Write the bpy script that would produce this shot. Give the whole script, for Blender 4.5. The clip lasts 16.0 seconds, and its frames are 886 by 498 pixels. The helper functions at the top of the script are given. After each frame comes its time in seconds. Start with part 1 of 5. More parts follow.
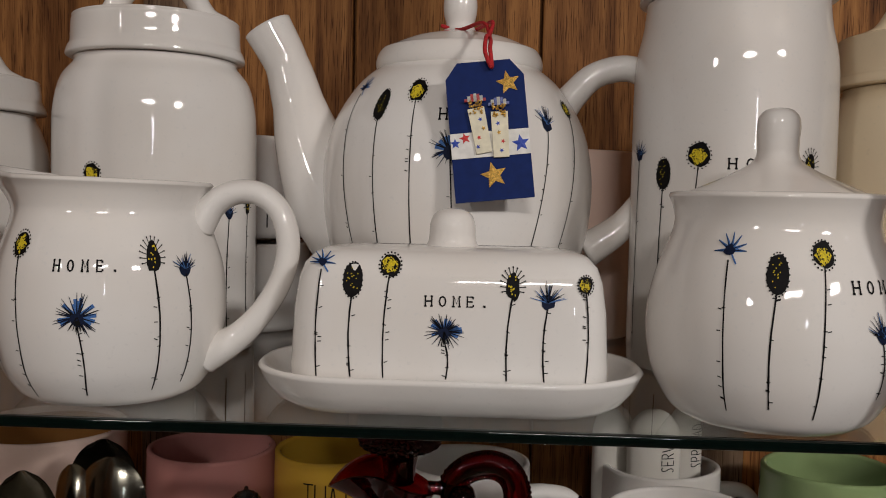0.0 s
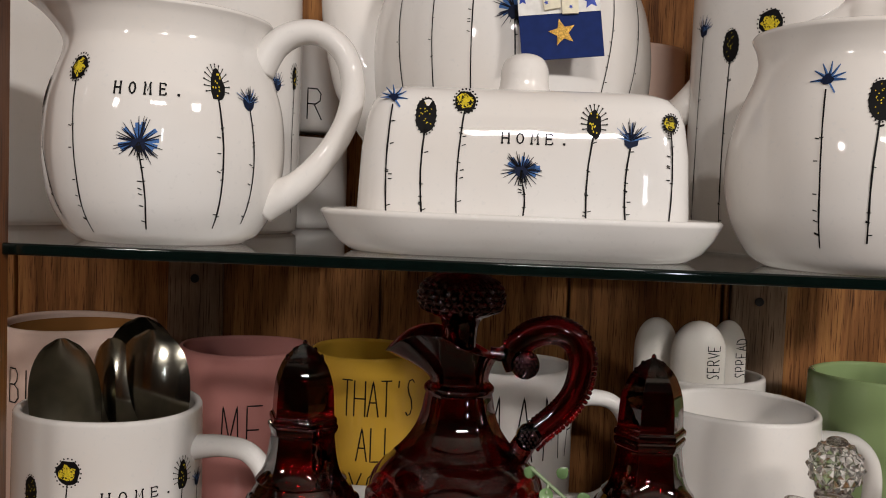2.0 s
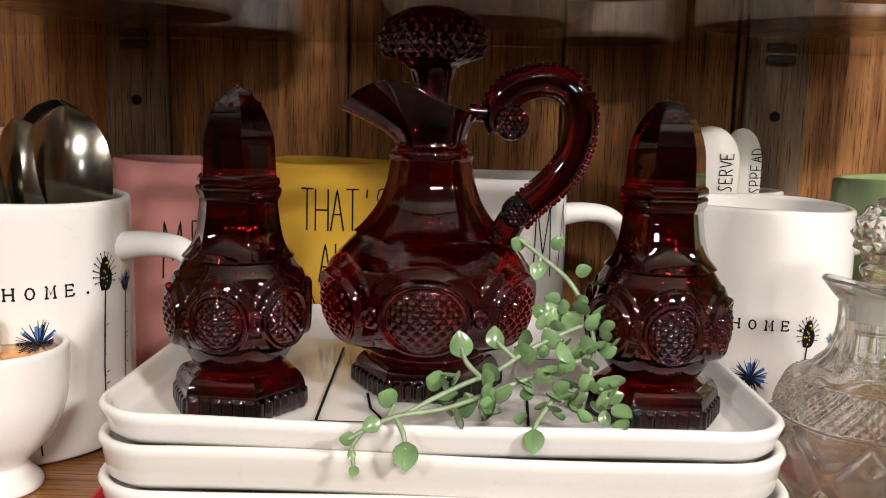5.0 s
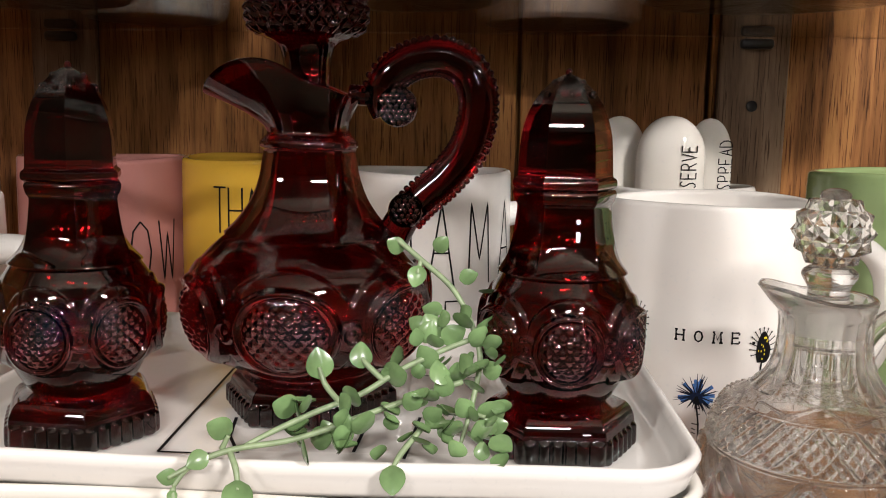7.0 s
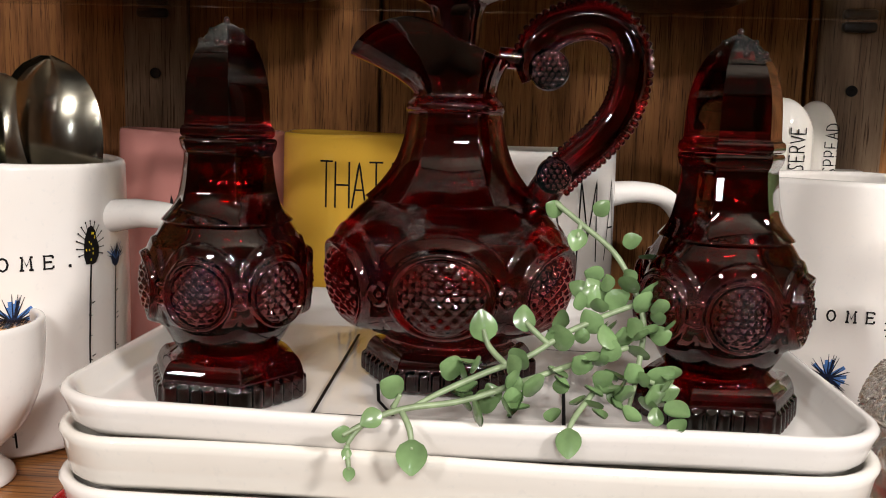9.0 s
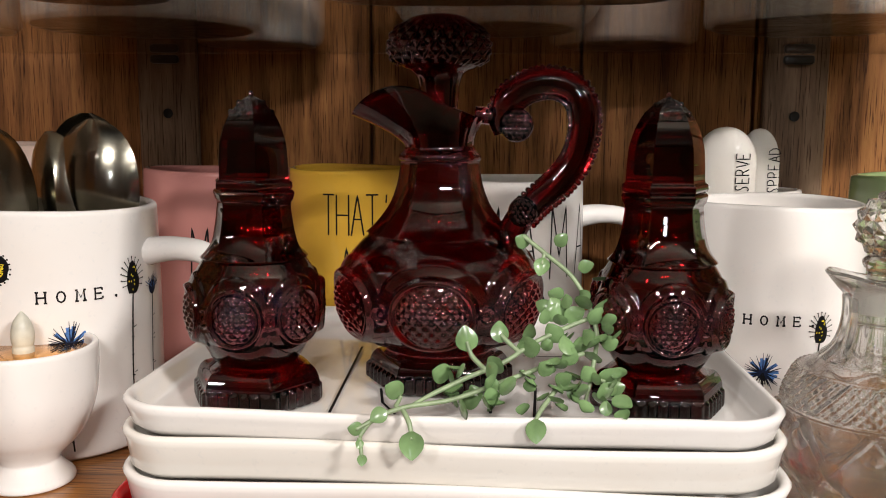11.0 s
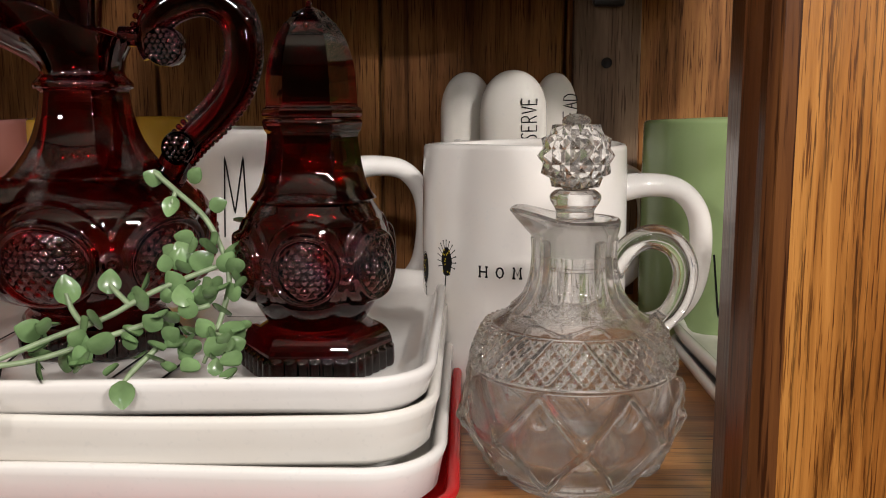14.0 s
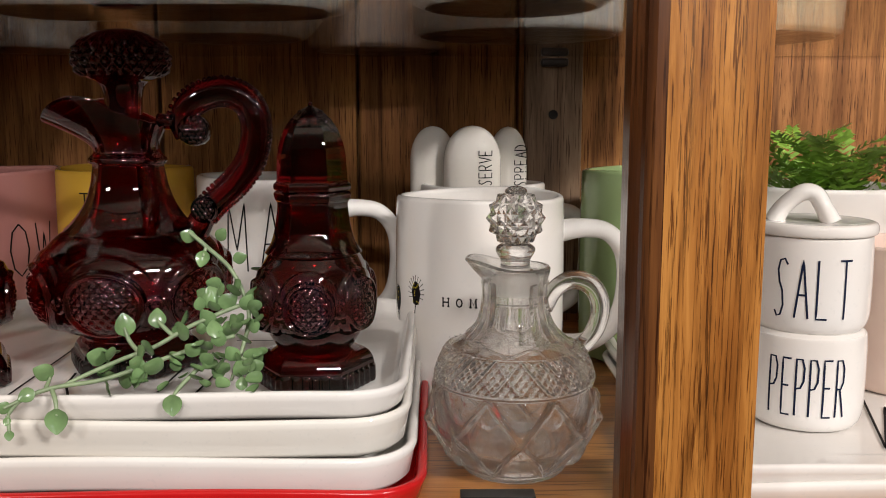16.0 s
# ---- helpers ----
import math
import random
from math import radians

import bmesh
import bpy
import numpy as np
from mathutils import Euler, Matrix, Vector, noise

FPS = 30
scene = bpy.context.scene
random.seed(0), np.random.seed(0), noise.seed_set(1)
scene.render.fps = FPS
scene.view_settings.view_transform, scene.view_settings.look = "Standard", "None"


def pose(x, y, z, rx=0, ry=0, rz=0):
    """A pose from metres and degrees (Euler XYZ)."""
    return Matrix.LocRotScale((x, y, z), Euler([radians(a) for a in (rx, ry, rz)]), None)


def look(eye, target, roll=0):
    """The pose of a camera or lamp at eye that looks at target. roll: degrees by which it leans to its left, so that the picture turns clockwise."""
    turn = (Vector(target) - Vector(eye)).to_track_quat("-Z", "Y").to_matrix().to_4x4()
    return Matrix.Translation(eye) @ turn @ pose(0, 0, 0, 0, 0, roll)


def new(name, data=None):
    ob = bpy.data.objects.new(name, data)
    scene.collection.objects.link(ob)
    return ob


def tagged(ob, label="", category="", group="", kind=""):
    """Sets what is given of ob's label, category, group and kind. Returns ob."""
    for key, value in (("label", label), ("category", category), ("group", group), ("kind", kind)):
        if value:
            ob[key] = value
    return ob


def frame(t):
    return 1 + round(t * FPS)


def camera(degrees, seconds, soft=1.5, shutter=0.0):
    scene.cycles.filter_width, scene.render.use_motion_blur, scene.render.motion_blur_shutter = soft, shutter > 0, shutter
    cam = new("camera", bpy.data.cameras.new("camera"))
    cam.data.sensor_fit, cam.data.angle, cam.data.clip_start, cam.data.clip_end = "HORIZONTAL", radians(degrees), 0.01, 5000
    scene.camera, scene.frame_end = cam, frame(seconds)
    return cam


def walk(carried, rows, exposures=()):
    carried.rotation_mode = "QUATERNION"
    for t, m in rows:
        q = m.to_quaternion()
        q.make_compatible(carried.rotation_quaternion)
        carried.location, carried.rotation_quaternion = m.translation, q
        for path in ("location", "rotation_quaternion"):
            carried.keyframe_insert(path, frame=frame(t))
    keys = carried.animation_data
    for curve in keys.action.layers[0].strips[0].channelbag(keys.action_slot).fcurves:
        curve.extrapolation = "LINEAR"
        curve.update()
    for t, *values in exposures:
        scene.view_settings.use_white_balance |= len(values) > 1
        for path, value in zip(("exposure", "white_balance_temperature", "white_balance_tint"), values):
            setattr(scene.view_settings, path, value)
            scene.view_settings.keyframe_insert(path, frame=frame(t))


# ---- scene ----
cam = camera(53.0, 16.0, soft=1.0)
PATH = [  # seconds, x, y, z, yaw, pitch, roll
    (0.0, 0.0, 0.0, 1.3987, 2.61, -3.07, 1.19),
    (0.5, 0.0018, 0.0081, 1.39, 2.77, -3.02, 1.51),
    (1.0, -0.0039, 0.013, 1.3776, 2.73, -2.92, 1.57),
    (1.5, -0.0248, 0.0106, 1.3569, 2.21, -2.86, 1.8),
    (2.0, -0.0344, 0.0121, 1.3309, 1.95, -3.37, 2.19),
    (2.5, -0.0425, 0.0244, 1.3075, 1.91, -5.26, 2.51),
    (3.0, -0.0436, 0.0423, 1.2886, 1.63, -7.66, 2.38),
    (5.5, -0.0115, 0.106, 1.2552, 1.02, -8.7, 1.36),
    (6.0, 0.0123, 0.1305, 1.255, 1.36, -8.68, 1.17),
    (6.5, 0.0199, 0.1293, 1.254, 1.87, -8.68, 0.92),
    (7.0, 0.0234, 0.1273, 1.2499, 2.87, -8.4, 0.92),
    (7.5, 0.0195, 0.1292, 1.2512, 3.79, -8.42, 1.11),
    (8.0, 0.0065, 0.1257, 1.2423, 4.17, -8.19, 1.35),
    (8.5, -0.0186, 0.1287, 1.2365, 4.38, -8.42, 1.78),
    (11.0, -0.014, 0.0696, 1.2535, 3.64, -8.0, 0.33),
    (11.5, 0.0139, 0.0314, 1.2685, 3.67, -8.0, 0.11),
    (12.0, 0.0236, 0.0396, 1.2462, 3.26, -8.29, 0.05),
    (12.5, 0.05, 0.0568, 1.2341, 2.79, -8.5, -0.08),
    (13.0, 0.0737, 0.0923, 1.2349, 2.1, -8.65, -0.19),
    (13.5, 0.0833, 0.1164, 1.2318, 1.74, -8.98, -0.18),
    (14.0, 0.0966, 0.1171, 1.2318, 1.57, -8.98, -0.22),
    (14.5, 0.1006, 0.1117, 1.229, 1.53, -8.82, -0.32),
    (15.0, 0.0979, 0.0926, 1.2338, 1.32, -8.68, -0.36),
    (15.5, 0.0922, 0.0677, 1.2378, 1.03, -8.75, -0.34),
    (16.0, 0.0979, 0.0342, 1.2599, -0.52, -8.58, -0.06),
]
EXPOSURES = [(0.0, -0.65), (1.0, -0.6), (1.5, -0.45), (2.0, -0.13), (2.5, 0.22), (3.0, 0.52), (5.5, 0.82), (7.0, 0.86), (8.5, 0.8), (11.0, 0.77), (12.5, 0.6), (13.5, 0.48), (14.5, 0.45), (16.0, 0.44)]
walk(cam, [(t, pose(x, y, z, 0, 0, yaw) @ pose(0, 0, 0, 90 + pitch) @ pose(0, 0, 0, 0, 0, roll)) for t, x, y, z, yaw, pitch, roll in PATH], EXPOSURES)

# ---- world and light ----
scene.world = bpy.data.worlds.new("room_air")
scene.world.use_nodes = True
scene.world.node_tree.nodes["Background"].inputs[0].default_value = (1.0, 0.92, 0.85, 1)
scene.world.node_tree.nodes["Background"].inputs[1].default_value = 0.008


def fitting(name, place, power, wide, deep, colour=(1.0, 0.945, 0.91)):
    """A lit fitting of the room, or a bright gap between curtains, turned towards the cabinet."""
    data = bpy.data.lights.new(name, "AREA")
    data.shape, data.size, data.size_y = "RECTANGLE", wide, deep
    data.energy, data.color = power, colour
    ob = new(name, data)
    ob.matrix_world = look(place, (0.0, 0.45, 1.28))
    return ob


fitting("ceiling_light", (1.28, -1.00, 2.12), 20.0, 0.26, 0.12)
fitting("tube_light", (0.16, -1.35, 2.1), 13.5, 0.44, 0.08)
fitting("bulb_light", (-1.05, -1.15, 2.0), 6.5, 0.15, 0.13)
fitting("window_gap_light", (0.78, -2.95, 1.76), 2.6, 0.07, 0.30, (0.86, 0.93, 1.0))

# ---- materials ----


def material(name):
    mat = bpy.data.materials.new(name)
    mat.use_nodes = True
    nt = mat.node_tree
    return mat, nt, nt.nodes["Principled BSDF"]


def node(nt, kind, **values):
    n = nt.nodes.new(kind)
    for key, value in values.items():
        n.inputs[key].default_value = value
    return n


def mapped(nt, scale):
    co = nt.nodes.new("ShaderNodeTexCoord")
    mp = nt.nodes.new("ShaderNodeMapping")
    mp.inputs["Scale"].default_value = scale
    nt.links.new(co.outputs["Object"], mp.inputs["Vector"])
    return mp.outputs["Vector"]


def ramp(nt, src, stops):
    r = nt.nodes.new("ShaderNodeValToRGB")
    el = r.color_ramp.elements
    while len(el) < len(stops):
        el.new(0.5)
    for e, (at, col) in zip(el, stops):
        e.position, e.color = at, (*col, 1)
    nt.links.new(src, r.inputs["Fac"])
    return r.outputs["Color"]


def ceramic(name, colour, rough=0.04, bump=0.04, speck=0.05):
    """Glazed stoneware: soft tone changes, a slightly wavy glaze."""
    mat, nt, b = material(name)
    vec = mapped(nt, (1, 1, 1))
    n1 = node(nt, "ShaderNodeTexNoise", Scale=14.0, Detail=3.0)
    n2 = node(nt, "ShaderNodeTexNoise", Scale=420.0, Detail=2.0)
    n3 = node(nt, "ShaderNodeTexNoise", Scale=60.0, Detail=2.0)
    for n in (n1, n2, n3):
        nt.links.new(vec, n.inputs["Vector"])
    dark = tuple(c * (1 - speck * (1 + 0.7 * i)) for i, c in enumerate(colour))
    col = ramp(nt, n1.outputs["Fac"], [(0.3, dark), (0.7, colour)])
    mix = nt.nodes.new("ShaderNodeMix")
    mix.data_type = "RGBA"
    mix.inputs["B"].default_value = (*[c * 0.88 for c in colour], 1)
    nt.links.new(ramp(nt, n2.outputs["Fac"], [(0.62, (0, 0, 0)), (0.75, (0.5, 0.5, 0.5))]), mix.inputs["Factor"])
    nt.links.new(col, mix.inputs["A"])
    nt.links.new(mix.outputs["Result"], b.inputs["Base Color"])
    b.inputs["Roughness"].default_value = rough
    bp = node(nt, "ShaderNodeBump", Strength=bump, Distance=0.004)
    nt.links.new(n3.outputs["Fac"], bp.inputs["Height"])
    nt.links.new(bp.outputs["Normal"], b.inputs["Normal"])
    return mat


def oak(name, light, mid, dark, along, rough=0.35, coat=0.3, scale=1.0, gloss=0.5, streak=(0.62, 0.56, 0.50), lines=0.0, pore=0.37):
    """Stained oak: long grain along one axis, dark open pores, broad figure."""
    mat, nt, b = material(name)
    long_scale = tuple((6 if a == along else 90) * scale for a in "xyz")
    pore_scale = tuple((24 if a == along else 800) * scale for a in "xyz")
    fig_scale = tuple((1.4 if a == along else 34) * scale for a in "xyz")
    n1 = node(nt, "ShaderNodeTexNoise", Scale=1.0, Detail=6.0, Roughness=0.65, Distortion=0.6)
    n2 = node(nt, "ShaderNodeTexNoise", Scale=1.0, Detail=3.0, Roughness=0.6)
    n3 = node(nt, "ShaderNodeTexNoise", Scale=1.0, Detail=4.0, Distortion=1.5)
    for n, s in ((n1, long_scale), (n2, pore_scale), (n3, fig_scale)):
        nt.links.new(mapped(nt, s), n.inputs["Vector"])
    info = nt.nodes.new("ShaderNodeObjectInfo")
    base = ramp(nt, n1.outputs["Fac"], [(0.32, dark), (0.5, mid), (0.68, light)])
    fig = ramp(nt, n3.outputs["Fac"], [(0.36, streak), (0.52, (1, 1, 1))])
    pores = ramp(nt, n2.outputs["Fac"], [(pore, (0.30, 0.23, 0.17)), (pore + 0.08, (1, 1, 1))])
    tone = ramp(nt, info.outputs["Random"], [(0.0, (0.82, 0.80, 0.8)), (1.0, (1.1, 1.1, 1.08))])
    out = base
    for extra in (fig, pores, tone):
        m = nt.nodes.new("ShaderNodeMix")
        m.data_type, m.blend_type = "RGBA", "MULTIPLY"
        m.inputs["Factor"].default_value = 1.0
        nt.links.new(out, m.inputs["A"])
        nt.links.new(extra, m.inputs["B"])
        out = m.outputs["Result"]
    if lines:  # growth rings: long wavering rows of dark pores
        n4 = node(nt, "ShaderNodeTexNoise", Scale=1.0, Detail=1.5, Roughness=0.45)
        n5 = node(nt, "ShaderNodeTexNoise", Scale=1.0, Detail=2.0, Roughness=0.6)
        nt.links.new(mapped(nt, tuple((1.3 if a == along else 80) * scale for a in "xyz")), n4.inputs["Vector"])
        nt.links.new(mapped(nt, tuple((60 if a == along else 1900) * scale for a in "xyz")), n5.inputs["Vector"])
        rows = ramp(nt, n4.outputs["Fac"], [(0.44, (0, 0, 0)), (0.455, (1, 1, 1)), (0.465, (1, 1, 1)), (0.48, (0, 0, 0)), (0.555, (0, 0, 0)), (0.565, (1, 1, 1)), (0.57, (1, 1, 1)), (0.58, (0, 0, 0))])
        dots = ramp(nt, n5.outputs["Fac"], [(0.43, (0, 0, 0)), (0.50, (lines, lines, lines))])
        m = nt.nodes.new("ShaderNodeMix")
        m.data_type, m.blend_type = "RGBA", "MULTIPLY"
        m.inputs["Factor"].default_value = 1.0
        nt.links.new(rows, m.inputs["A"])
        nt.links.new(dots, m.inputs["B"])
        m2 = nt.nodes.new("ShaderNodeMix")
        m2.data_type = "RGBA"
        nt.links.new(m.outputs["Result"], m2.inputs["Factor"])
        nt.links.new(out, m2.inputs["A"])
        m2.inputs["B"].default_value = (*[c * 0.16 for c in dark], 1)
        out = m2.outputs["Result"]
    nt.links.new(out, b.inputs["Base Color"])
    b.inputs["Roughness"].default_value = rough
    b.inputs["Coat Weight"].default_value = coat
    b.inputs["Coat Roughness"].default_value = 0.2
    b.inputs["Specular IOR Level"].default_value = gloss
    bp = node(nt, "ShaderNodeBump", Strength=0.25, Distance=0.0006)
    nt.links.new(n2.outputs["Fac"], bp.inputs["Height"])
    nt.links.new(bp.outputs["Normal"], b.inputs["Normal"])
    return mat


def glass(name, colour, rough=0.01, clear=0.0, tint=(1, 1, 1), bump=0.0, coat=0.0, haze=0.0, ior=1.5):
    """Glass; a share of it passes light straight on, tinted, as thin pressed glass does."""
    mat, nt, b = material(name)
    b.inputs["Base Color"].default_value = (*colour, 1)
    b.inputs["Transmission Weight"].default_value = 1.0 - haze
    b.inputs["Roughness"].default_value = rough
    b.inputs["IOR"].default_value = ior
    b.inputs["Coat Weight"].default_value = coat
    b.inputs["Coat IOR"].default_value = 1.6
    b.inputs["Coat Roughness"].default_value = 0.01
    if bump:
        n = node(nt, "ShaderNodeTexNoise", Scale=70.0, Detail=2.0)
        nt.links.new(mapped(nt, (1, 1, 1)), n.inputs["Vector"])
        bp = node(nt, "ShaderNodeBump", Strength=bump, Distance=0.003)
        nt.links.new(n.outputs["Fac"], bp.inputs["Height"])
        nt.links.new(bp.outputs["Normal"], b.inputs["Normal"])
    if clear:
        tr = nt.nodes.new("ShaderNodeBsdfTransparent")
        tr.inputs[0].default_value = (*tint, 1)
        mx = nt.nodes.new("ShaderNodeMixShader")
        mx.inputs[0].default_value = clear
        nt.links.new(b.outputs[0], mx.inputs[1])
        nt.links.new(tr.outputs[0], mx.inputs[2])
        nt.links.new(mx.outputs[0], nt.nodes["Material Output"].inputs["Surface"])
    return mat


def ink(name, colour):
    """Fired ink: matt, hardly any gloss."""
    mat, nt, b = material(name)
    n = node(nt, "ShaderNodeTexNoise", Scale=1400.0, Detail=2.0)
    nt.links.new(mapped(nt, (1, 1, 1)), n.inputs["Vector"])
    nt.links.new(ramp(nt, n.outputs["Fac"], [(0.3, tuple(c * 0.7 for c in colour)), (0.7, tuple(c * 1.2 for c in colour))]), b.inputs["Base Color"])
    b.inputs["Roughness"].default_value = 0.6
    b.inputs["Specular IOR Level"].default_value = 0.12
    return mat


def plain(name, colour, rough=0.5, metal=0.0, vary=0.15, scale=200.0, bump=0.0, coat=0.0):
    mat, nt, b = material(name)
    n = node(nt, "ShaderNodeTexNoise", Scale=scale, Detail=4.0)
    nt.links.new(mapped(nt, (1, 1, 1)), n.inputs["Vector"])
    nt.links.new(ramp(nt, n.outputs["Fac"], [(0.3, tuple(c * (1 - vary) for c in colour)), (0.7, tuple(min(1, c * (1 + vary * 0.5)) for c in colour))]), b.inputs["Base Color"])
    b.inputs["Roughness"].default_value = rough
    b.inputs["Metallic"].default_value = metal
    b.inputs["Coat Weight"].default_value = coat
    if bump:
        bp = node(nt, "ShaderNodeBump", Strength=bump, Distance=0.001)
        nt.links.new(n.outputs["Fac"], bp.inputs["Height"])
        nt.links.new(bp.outputs["Normal"], b.inputs["Normal"])
    return mat


WHITE = ceramic("white_glaze", (0.82, 0.80, 0.775))
IVORY = ceramic("ivory_glaze", (0.80, 0.78, 0.73))
CREAM = ceramic("cream_glaze", (0.78, 0.66, 0.47))
PINK = ceramic("pink_glaze", (0.50, 0.225, 0.205))
BLUSH = ceramic("blush_glaze", (0.78, 0.60, 0.52))
YELLOW = ceramic("yellow_glaze", (0.66, 0.40, 0.05))
GREEN = ceramic("sage_glaze", (0.245, 0.335, 0.155))
RED = ceramic("red_glaze", (0.55, 0.012, 0.014), rough=0.2, speck=0.2)
BROWN = ceramic("brown_glaze", (0.35, 0.16, 0.05))
OAK_BACK = oak("dark_oak_board", (0.37, 0.172, 0.056), (0.28, 0.120, 0.037), (0.145, 0.057, 0.017), "z", rough=0.6, coat=0.0, gloss=0.15, streak=(0.56, 0.50, 0.45), scale=1.4)
OAK_STRIP = oak("grey_oak_strip", (0.28, 0.19, 0.12), (0.20, 0.13, 0.08), (0.11, 0.068, 0.040), "z", rough=0.6, coat=0.0, gloss=0.15)
OAK_POST = oak("honey_oak", (0.62, 0.285, 0.068), (0.43, 0.175, 0.036), (0.20, 0.073, 0.013), "z", rough=0.32, coat=0.15, gloss=0.4, streak=(0.72, 0.64, 0.56), lines=0.7, pore=0.36, scale=1.8)
# moulding colour: deeper stain with the shade on that edge mixed in
OAK_BEAD = oak("shaded_stained_oak_bead", (0.20, 0.075, 0.020), (0.13, 0.045, 0.013), (0.06, 0.020, 0.007), "z", rough=0.30, coat=0.4)
OAK_SHELF = oak("oak_shelf_board", (0.56, 0.27, 0.085), (0.43, 0.185, 0.05), (0.25, 0.095, 0.024), "x", rough=0.35, coat=0.4)
RUBY = glass("ruby_glass", (0.235, 0.0038, 0.0050), rough=0.0, clear=0.03, tint=(0.5, 0.05, 0.05), bump=0.006, ior=1.58)
RUBY_MID = glass("thick_ruby_glass", (0.135, 0.003, 0.0045), rough=0.0, clear=0.02, tint=(0.4, 0.04, 0.04), bump=0.006, ior=1.58)
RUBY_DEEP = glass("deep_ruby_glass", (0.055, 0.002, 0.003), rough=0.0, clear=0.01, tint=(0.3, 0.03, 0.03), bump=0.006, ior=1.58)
CRYSTAL = glass("clear_pressed_glass", (0.995, 0.995, 0.99), rough=0.0, clear=0.16, tint=(0.99, 0.985, 0.975), haze=0.018, ior=1.58)
FROSTED = glass("ground_glass", (0.95, 0.93, 0.90), rough=0.35, clear=0.06, tint=(0.95, 0.94, 0.92), haze=0.35)
SHELF_GLASS = glass("float_glass", (0.93, 0.97, 0.95), rough=0.0)
EDGE_GLASS = plain("dark_green_glass_edge", (0.002, 0.006, 0.005), rough=0.06, vary=0.3)
INK = ink("black_ink", (0.006, 0.0055, 0.006))
BLUE_INK = ink("blue_ink", (0.07, 0.17, 0.42))
NAVY_INK = ink("navy_ink", (0.008, 0.014, 0.04))
YELLOW_INK = ink("yellow_ink", (0.70, 0.54, 0.03))
STEEL = plain("tarnished_spoon_metal", (0.33, 0.31, 0.25), rough=0.16, metal=1.0, vary=0.35, scale=60.0, bump=0.03)
GOLD = plain("gold_foil", (0.80, 0.42, 0.13), rough=0.2, metal=1.0)
GOLD_GLITTER = plain("gold_glitter_paper", (0.75, 0.45, 0.10), rough=0.35, metal=0.7, vary=0.6, scale=1500.0, bump=0.6)
WAX = plain("frosted_plastic_flame", (0.62, 0.60, 0.50), rough=0.4)
LEAF = plain("green_plastic_leaf", (0.175, 0.285, 0.120), rough=0.24, vary=0.4, scale=90.0, coat=0.25)
STEM = plain("green_plastic_stem", (0.26, 0.34, 0.19), rough=0.4, vary=0.3)
FERN = plain("bright_fern_green", (0.16, 0.30, 0.03), rough=0.5, vary=0.4, scale=60.0)
TAG_BLUE = plain("navy_card", (0.006, 0.020, 0.115), rough=0.55)
TAG_BLUE.node_tree.nodes["Principled BSDF"].inputs["Specular IOR Level"].default_value = 0.1
TAG_WHITE = plain("white_card", (0.78, 0.76, 0.72), rough=0.6)
TAG_CREAM = plain("cream_card", (0.80, 0.74, 0.56), rough=0.6)
STAR_BLUE = plain("blue_foil_star", (0.03, 0.07, 0.42), rough=0.3)
STAR_RED = plain("red_star_print", (0.60, 0.03, 0.03), rough=0.4)
YARN = plain("red_yarn", (0.50, 0.015, 0.02), rough=0.85, vary=0.4, scale=900.0, bump=0.6)
BLACK_METAL = plain("black_catch_metal", (0.012, 0.011, 0.010), rough=0.35, vary=0.3)
ROLLER = plain("brown_catch_roller", (0.075, 0.055, 0.042), rough=0.25)
PIN = plain("dark_pin_hole", (0.008, 0.006, 0.005), rough=0.8)
WALL_PAINT = plain("brown_wall_paint", (0.27, 0.18, 0.12), rough=0.85, scale=4.0)
CEIL_PAINT = plain("ceiling_paint", (0.45, 0.39, 0.32), rough=0.9, scale=4.0)
CARPET = plain("brown_carpet", (0.16, 0.11, 0.07), rough=0.95, scale=60.0)

# ---- mesh helpers ----


def part(name, bm, mats, parent=None, label="", smooth=True):
    me = bpy.data.meshes.new(name)
    bmesh.ops.recalc_face_normals(bm, faces=bm.faces)
    bm.to_mesh(me)
    bm.free()
    for m in mats if isinstance(mats, (list, tuple)) else [mats]:
        me.materials.append(m)
    if smooth:
        me.polygons.foreach_set("use_smooth", [True] * len(me.polygons))
    ob = new(name, me)
    ob.parent = parent
    if label:
        tagged(ob, label)
    return ob


def thing(name, place, label, category, group="", turn=0):
    ob = new(name)
    ob.empty_display_size = 0.01
    ob.matrix_world = pose(*place, 0, 0, turn)
    return tagged(ob, label, category, group)


def smooth_profile(prof, steps=6):
    """Catmull-Rom through (r, z) points; a point given twice stays a sharp corner."""
    out = []
    for i in range(len(prof) - 1):
        p1, p2 = Vector(prof[i]), Vector(prof[i + 1])
        if (p1 - p2).length < 1e-9:
            continue
        p0 = Vector(prof[max(i - 1, 0)])
        p3 = Vector(prof[min(i + 2, len(prof) - 1)])
        for k in range(steps):
            t = k / steps
            q = 0.5 * (2 * p1 + (p2 - p0) * t + (2 * p0 - 5 * p1 + 4 * p2 - p3) * t * t + (3 * p1 - p0 - 3 * p2 + p3) * t**3)
            out.append((max(q[0], 0.0), q[1]))
    out.append(tuple(prof[-1]))
    return out


